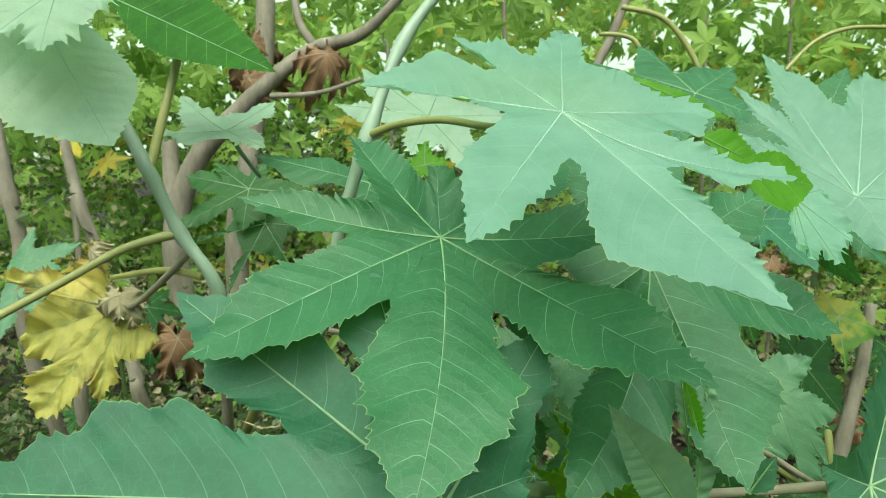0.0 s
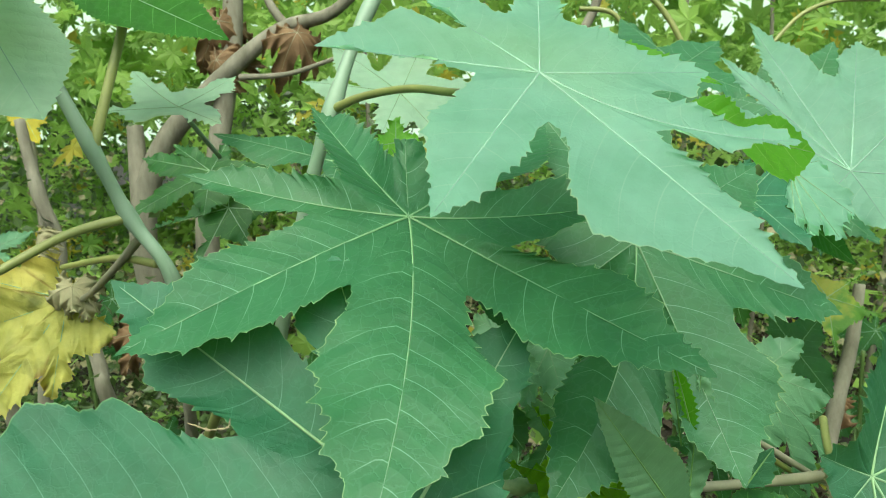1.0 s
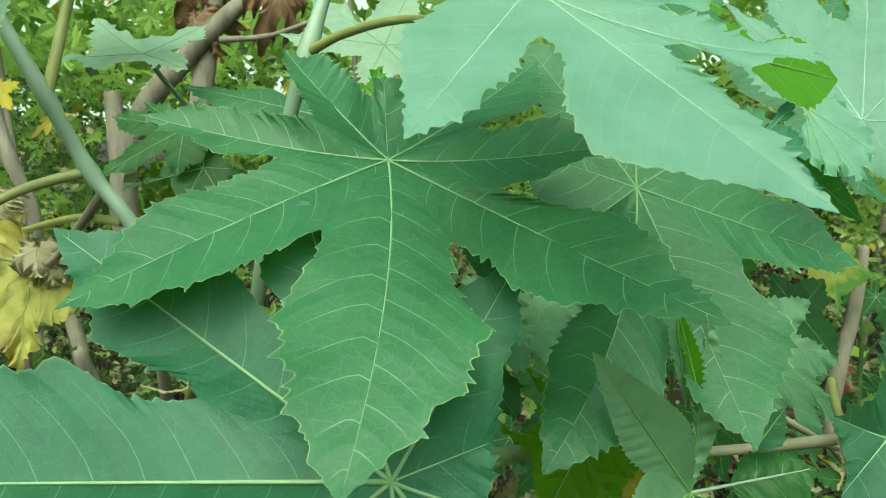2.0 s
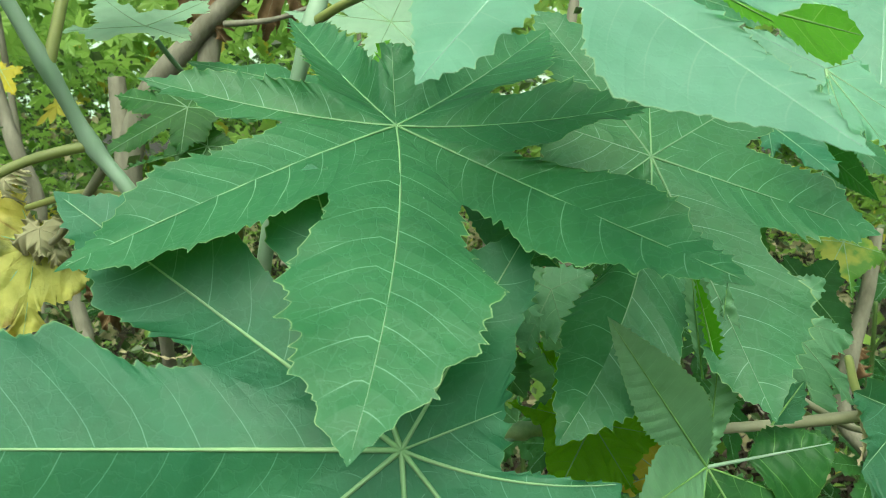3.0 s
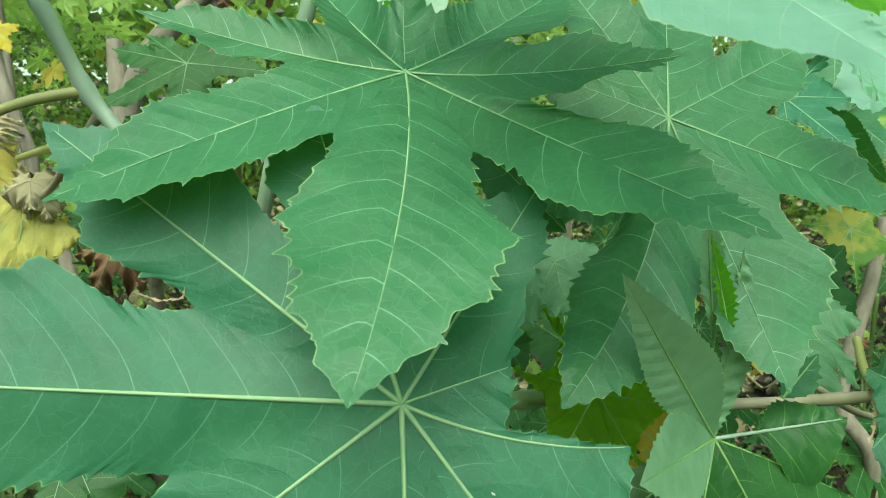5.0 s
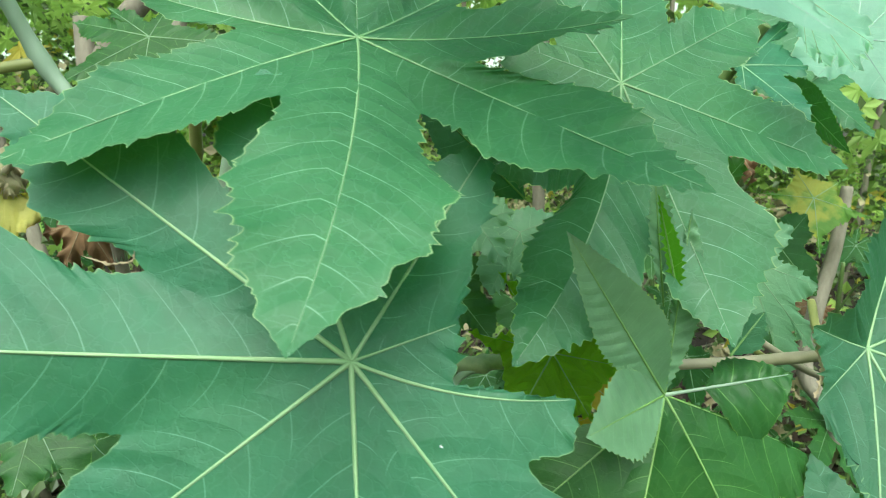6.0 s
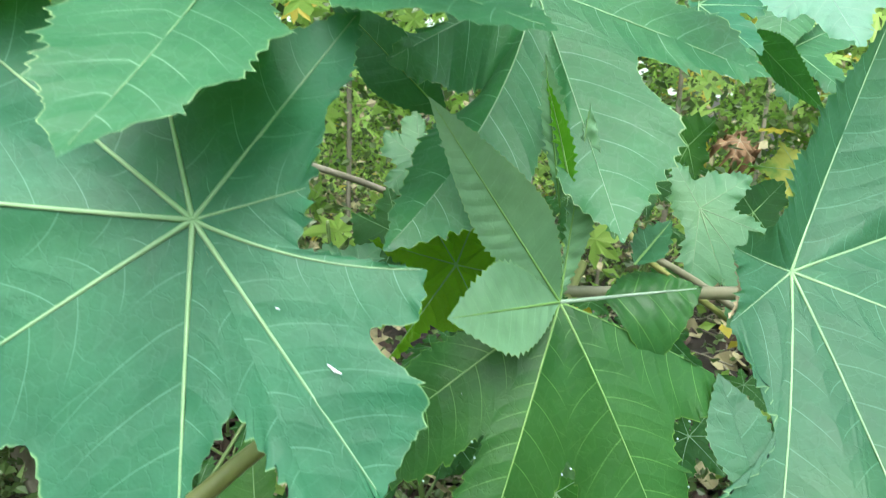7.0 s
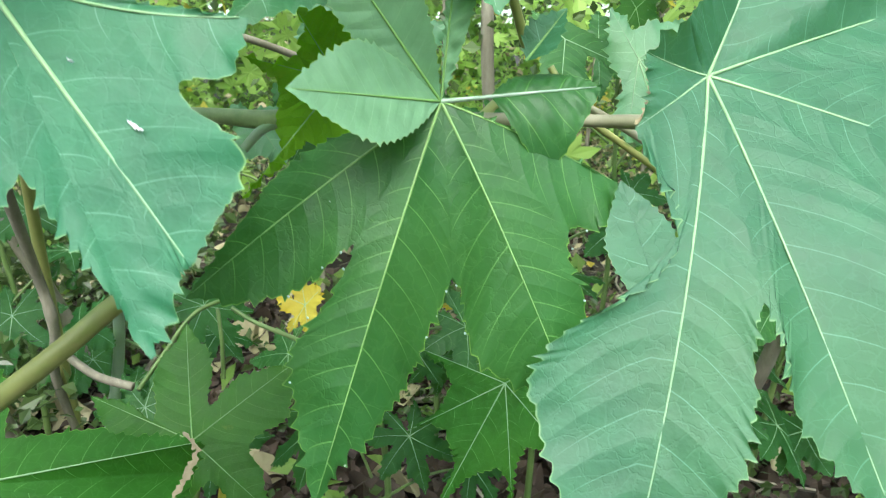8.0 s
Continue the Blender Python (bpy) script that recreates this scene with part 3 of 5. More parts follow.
tube("stem", [(-0.044, 0.645, 0.852), (0.03, 0.626, 0.853), (0.079, 0.616, 0.851), (0.104, 0.615, 0.854), (0.134, 0.614, 0.851)], [.005, .0056, .0075, .0068, .0075], m_palestem, main_plant, "thick pale broken stem end", knots=((.62, .25), (.95, .25)))

tube("petiole", [(0.308, 0.723, 0.864), (0.374, 0.727, 0.828), (0.409, 0.723, 0.806), (0.450, 0.728, 0.781), (0.551, 0.823, 0.721)], [.0034, .0036, .0036, .0036, .0036], m_brownstem, main_plant, "reddish-brown leaf stalk")
tube("petiole", [(0.309, 0.772, 0.880), (0.336, 0.759, 0.841), (0.385, 0.756, 0.806), (0.432, 0.755, 0.774)], [.0035, .0035, .0035, .0035], m_petiole, main_plant)
tube("petiole", [(0.0, 0.437, 0.939), (0.030, 0.562, 0.786), (-0.024, 0.534, 0.731), (-0.100, 0.516, 0.672), (-0.225, 0.528, 0.579), (-0.25, 0.75, 0.0)], [.004, .0055, .0072, .0078, .009, .012], m_petiole, main_plant, "thick pale green leaf stalk")
tube("petiole", [(0.0, 0.577, 1.106), (-0.05, 0.605, 1.09), (-0.137, 0.68, 1.056), (-0.167, 0.74, 0.99), (-0.25, 0.86, 0.84), (-0.34, 1.0, 0.6), (-0.4, 1.12, 0.0)], [.0036, .004, .005, .006, .007, .008, .009], m_petiole, main_plant)
tube("petiole", [(0.189, 0.613, 1.076), (0.24, 0.69, 1.0), (0.28, 0.73, 0.9)], [.0034, .004, .0045], m_petiole, main_plant)
tube("petiole", [(0.204, 0.515, 0.873), (0.22, 0.58, 0.85), (0.25, 0.66, 0.86)], [.003, .0034, .004], m_petiole, main_plant)
tube("petiole", [(0.375, 0.557, 0.885), (0.39, 0.63, 0.86), (0.42, 0.7, 0.87)], [.0034, .0038, .004], m_petiole, main_plant)

lone_lobe(main_plant, (0.331, 0.452, 0.757), (0.311, 0.507, 0.831), (-0.2, -0.7, 0.7), (0.02, 0.02), m_blue, "torn flap of a leaf", m_blue, 207, fold=0.05, middle=0.6, vein=0.0002)


def dry_rim(line, width, normal, seed, mat=None, name="dry_edge", label="dry cream-coloured nibbled leaf edge"):
    """A ragged strip of dry tissue along a leaf's margin."""
    r = random.Random(seed)
    n = Vector(normal).normalized()
    pts = [Vector(p) for p in line]
    verts, faces = [], []
    steps = 30
    for k in range(steps + 1):
        a = min(k / steps, 0.9999) * (len(pts) - 1)
        p = pts[int(a)].lerp(pts[int(a) + 1], a - int(a))
        d = (pts[int(a) + 1] - pts[int(a)]).normalized()
        side = n.cross(d)
        taper = math.sin(math.pi * (k + 0.6) / (steps + 1.2)) ** 0.5
        w0, w1 = width * r.uniform(0.2, 1.0) * taper, width * r.uniform(0.1, 0.9) * taper
        lift = 0.0012 + 0.0006 * math.sin(k * 1.3)
        verts += [p + side * w0 + n * (lift - 0.0008), p + n * (lift + r.uniform(0, 0.0008)), p - side * w1 + n * lift * r.uniform(0.4, 1.2)]
        if k:
            b = 3 * k
            faces += [(b - 3, b - 2, b + 1, b), (b - 2, b - 1, b + 2, b + 1)]
    part(name, mesh_of(name, verts, faces, mat or m_dry), main_plant, label)


dry_rim(((0.3381, 0.5682, 0.8957), (0.3381, 0.5541, 0.8832), (0.3350, 0.5421, 0.8718), (0.3236, 0.5317, 0.8598)), 0.0042, (-0.12, -0.66, 0.74), 4)
dry_rim(((-0.1452, 0.4633, 0.9932), (-0.1304, 0.4601, 0.9891), (-0.1183, 0.4604, 0.9904), (-0.1175, 0.4634, 0.9958)), 0.0014, (0.02, -0.88, 0.47), 6)
dry_rim(((-0.0198, 0.6295, 0.5770), (-0.0062, 0.6218, 0.5649), (-0.0123, 0.6055, 0.5479), (-0.0231, 0.5907, 0.5336)), 0.005, (0.1, -0.75, 0.65), 5)
dry_rim(((0.0718, 0.4002, 0.8797), (0.0749, 0.3989, 0.8775), (0.079, 0.398, 0.8757)), 0.0015, (0.02, -0.88, 0.47), 7, m_scar, "scar", "small white scar")
dry_rim(((0.0448, 0.4128, 0.9037), (0.0468, 0.4122, 0.9026)), 0.0009, (0.02, -0.88, 0.47), 8, m_scar, "scar", "small white scar")


def gland(young, i, sign, w, fold=0.12):
    """A pale bead on the margin of lobe i of the young leaf, w of the way from the sinus to the tip."""
    tip, tip_h, bend, halves = lobe_lines(YOUNG, i)
    _, sin, sin_h, bulge = halves[0 if sign > 0 else 1]
    chord = tip - sin
    across = Vector((-chord.y, chord.x)) / chord.length
    if across.dot(Vector((-tip.y, tip.x)) * sign) < 0:
        across = -across
    prof = math.sin(math.pi / 2 * w / 0.46) ** 2.1 if w < 0.46 else 1 - ((w - 0.46) / 0.54) ** 1.25
    q = sin + chord * w + across * (bulge * chord.length * prof + 0.001)
    off = abs(q.x * tip.y - q.y * tip.x) / tip.length
    z = sin_h + (tip_h - sin_h) * w ** 1.3 - fold * off * min(1, w * 3)
    rows, verts, faces = 5, [], []
    for j in range(rows + 1):
        a = math.pi * j / rows
        for k in range(6):
            b = math.pi * k / 3
            verts.append((q.x + 0.0008 * math.sin(a) * math.cos(b), q.y + 0.0008 * math.sin(a) * math.sin(b), z + 0.0006 * math.cos(a)))
    for j in range(rows):
        for k in range(6):
            faces.append((j * 6 + k, (j + 1) * 6 + k, (j + 1) * 6 + (k + 1) % 6, j * 6 + (k + 1) % 6))
    part("gland", mesh_of("gland", verts, faces, m_gland), young)


for i, sign, w in ((0, 1, 0.08), (0, 1, 0.2), (0, 1, 0.42), (0, 1, 0.6), (1, -1, 0.1), (1, -1, 0.3), (1, -1, 0.55), (1, 1, 0.06), (1, 1, 0.25), (2, -1, 0.05), (2, -1, 0.28), (2, 1, 0.1), (2, 1, 0.4), (3, -1, 0.2), (3, -1, 0.5)):
    gland(young_leaf, i, sign, w)

tall_plant = thing("castor_bean_plant", "tall castor bean plant with a pale grey-green leaf", "plant")
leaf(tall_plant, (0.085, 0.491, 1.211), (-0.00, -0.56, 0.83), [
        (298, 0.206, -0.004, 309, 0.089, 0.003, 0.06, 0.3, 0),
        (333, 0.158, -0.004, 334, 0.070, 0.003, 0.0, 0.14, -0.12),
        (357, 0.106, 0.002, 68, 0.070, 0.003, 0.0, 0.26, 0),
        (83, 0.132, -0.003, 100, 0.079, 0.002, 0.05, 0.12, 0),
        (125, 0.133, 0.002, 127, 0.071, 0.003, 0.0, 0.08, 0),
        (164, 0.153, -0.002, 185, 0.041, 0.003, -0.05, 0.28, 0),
        (241, 0.148, -0.004, 267, 0.058, 0.003, 0.12, 0.15, 0)], m_bloom_sheen, "green leaf paled by sky sheen put into its colour", m_palevein, seed=21, tooth=0.0034, vein=0.0009, fold=-0.04)
tube("stem", [(0.013, 0.822, 1.371), (-0.042, 0.789, 1.298), (-0.080, 0.750, 1.195), (-0.116, 0.751, 1.082), (-0.173, 0.806, 0.874), (-0.3, 1.1, 0.45), (-0.42, 1.1, 0.0)], [.006, .0062, .0066, .0072, .008, .009, .012], m_stem, tall_plant, "smooth blue-green stem", knots=((.17, .35), (.34, .5)))
tube("petiole", [(-0.080, 0.750, 1.193), (-0.048, 0.711, 1.204), (-0.001, 0.631, 1.208), (0.043, 0.544, 1.201), (0.085, 0.4935, 1.206)], [.0052, .0038, .0034, .0032, .003], m_petiole, tall_plant, "arched yellow-green leaf stalk")

left_plant = thing("castor_bean_plant", "castor bean plant with a jointed green stem", "plant")
tube("stem", [(-0.418, 0.737, 1.350), (-0.358, 0.722, 1.264), (-0.311, 0.724, 1.160), (-0.287, 0.737, 1.090), (-0.250, 0.740, 1.021), (-0.268, 0.799, 0.892)], [.006, .0065, .0068, .007, .0072, .0072], m_stem, left_plant, "smooth jointed green stem", knots=((.4, .25), (.6, .3), (.8, .2)))
tube("lower_stem", [(-0.267, 0.776, 0.936), (-0.268, 0.799, 0.892), (-0.329, 0.962, 0.612), (-0.330, 0.982, 0.513), (-0.373, 1.040, 0.371), (-0.36, 1.15, 0.0)], [.0068, .007, .007, .007, .007, .008], m_bark, left_plant, "old grey stem", knots=((.3, .2), (.55, .2)))
tube("petiole", [(-0.287, 0.737, 1.090), (-0.336, 0.710, 1.078), (-0.386, 0.664, 1.049), (-0.434, 0.598, 1.020)], [.0055, .0045, .0042, .004], m_petiole, left_plant)
tube("petiole", [(-0.309, 0.724, 1.160), (-0.298, 0.745, 1.219), (-0.285, 0.766, 1.285), (-0.285, 0.774, 1.328)], [.0058, .005, .0048, .0045], m_petiole, left_plant, "brownish leaf stalk")
tube("petiole", [(-0.279, 0.739, 1.069), (-0.328, 0.782, 1.028), (-0.408, 0.874, 0.974), (-0.447, 0.902, 0.962)], [.005, .0042, .004, .004], m_brownstem, left_plant)
tube("petiole", [(-0.267, 0.743, 1.040), (-0.328, 0.784, 1.039), (-0.426, 0.861, 1.014)], [.0045, .004, .0036], m_petiole, left_plant)
lone_lobe(left_plant, (-0.375, 0.635, 1.335), (-0.286, 0.6, 1.187), (0.1, -0.6, 0.75), (0.048, 0.066), m_lit_pale, "pale hanging leaf lobe", m_palevein, 209, fold=-0.05, tooth=0.007, pucker=0.001, middle=0.7)
lone_lobe(left_plant, (-0.355, 0.765, 1.342), (-0.172, 0.73, 1.259), (-0.1, -0.75, 0.6), (0.046, 0.04), m_deep, "dark green leaf lobe with pale veins", m_vein, 208, fold=0.1, tooth=0.004, pucker=0.0012)
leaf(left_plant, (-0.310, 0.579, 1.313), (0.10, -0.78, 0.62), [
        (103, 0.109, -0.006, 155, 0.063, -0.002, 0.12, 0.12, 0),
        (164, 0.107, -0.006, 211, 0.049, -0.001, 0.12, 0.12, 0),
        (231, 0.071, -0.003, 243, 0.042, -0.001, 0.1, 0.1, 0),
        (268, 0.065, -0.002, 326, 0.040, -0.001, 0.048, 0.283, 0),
        (348, 0.045, -0.001, 58, 0.033, -0.001, 0.1, 0.1, 0)], m_lit_pale, "leaf paled for the light behind it", m_palevein, seed=33)
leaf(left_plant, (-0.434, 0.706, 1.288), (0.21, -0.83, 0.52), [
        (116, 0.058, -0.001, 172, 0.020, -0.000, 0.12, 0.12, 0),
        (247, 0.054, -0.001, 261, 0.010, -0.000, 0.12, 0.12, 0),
        (302, 0.027, -0.000, 86, 0.032, -0.000, 0.2, 0.2, 0)], m_lit_pale, "pale leaf behind the others", m_palevein, seed=35)
for px, nn, sz, sd in (((-0.429, 0.881, 0.986), (0.2, -0.8, 0.5), 0.034, 71), ((-0.419, 0.888, 0.966), (0.5, -0.6, 0.5), 0.024, 72), ((-0.465, 0.887, 1.048), (-0.6, -0.6, 0.4), 0.026, 73)):
    leaf(left_plant, px, nn, regular(5, sz, sd, 0.75, 280, 0.25, 14.0), m_straw, "crumpled brown withered leaf part", m_straw, seed=sd, n1=22, wave=0.012, fold=1.6, name="withered_lobe")
leaf(left_plant, (-0.447, 0.902, 0.963), (0.15, -0.90, 0.40), [
        (197, 0.124, -0.005, 222, 0.101, 0.000, 0.2, 0.05, 0),
        (236, 0.168, -0.008, 255, 0.097, 0.006, 0.18, 0.3, 0),
        (262, 0.125, -0.005, 276, 0.073, 0.000, 0.12, 0.12, 0),
        (322, 0.073, -0.004, 317, 0.030, 0.000, 0.15, 0.3, 0),
        (50, 0.024, 0.004, 99, 0.034, 0.010, 0.1, 0.1, 0),
        (106, 0.095, 0.030, 141, 0.072, 0.000, 0.0, 0.1, 0),
        (162, 0.143, 0.030, 166, 0.078, 0.020, 0.1, 0.15, 0)], m_yellow, "withered yellow leaf with brown edges", seed=34, wave=0.011, tooth=0.006, fold=-0.15, crumple=0.006)

back_plant = thing("castor_bean_plant", "castor bean plant with blue-green leaves behind", "plant")
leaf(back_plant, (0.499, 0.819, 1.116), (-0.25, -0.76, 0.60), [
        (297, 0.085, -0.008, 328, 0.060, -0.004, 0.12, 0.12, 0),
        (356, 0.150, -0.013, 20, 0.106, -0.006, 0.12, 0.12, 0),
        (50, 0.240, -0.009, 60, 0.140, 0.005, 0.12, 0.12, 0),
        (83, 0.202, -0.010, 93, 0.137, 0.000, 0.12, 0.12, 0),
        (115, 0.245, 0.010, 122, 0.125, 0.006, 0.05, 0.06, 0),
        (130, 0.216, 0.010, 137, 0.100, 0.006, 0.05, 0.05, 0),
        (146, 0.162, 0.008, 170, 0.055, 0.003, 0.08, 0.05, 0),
        (231, 0.06, 0.000, 254, 0.045, 0.000, 0.12, 0.2, 0)], m_bloom_sheen, "blue-green leaf", m_palevein, seed=41, tooth=0.0038)
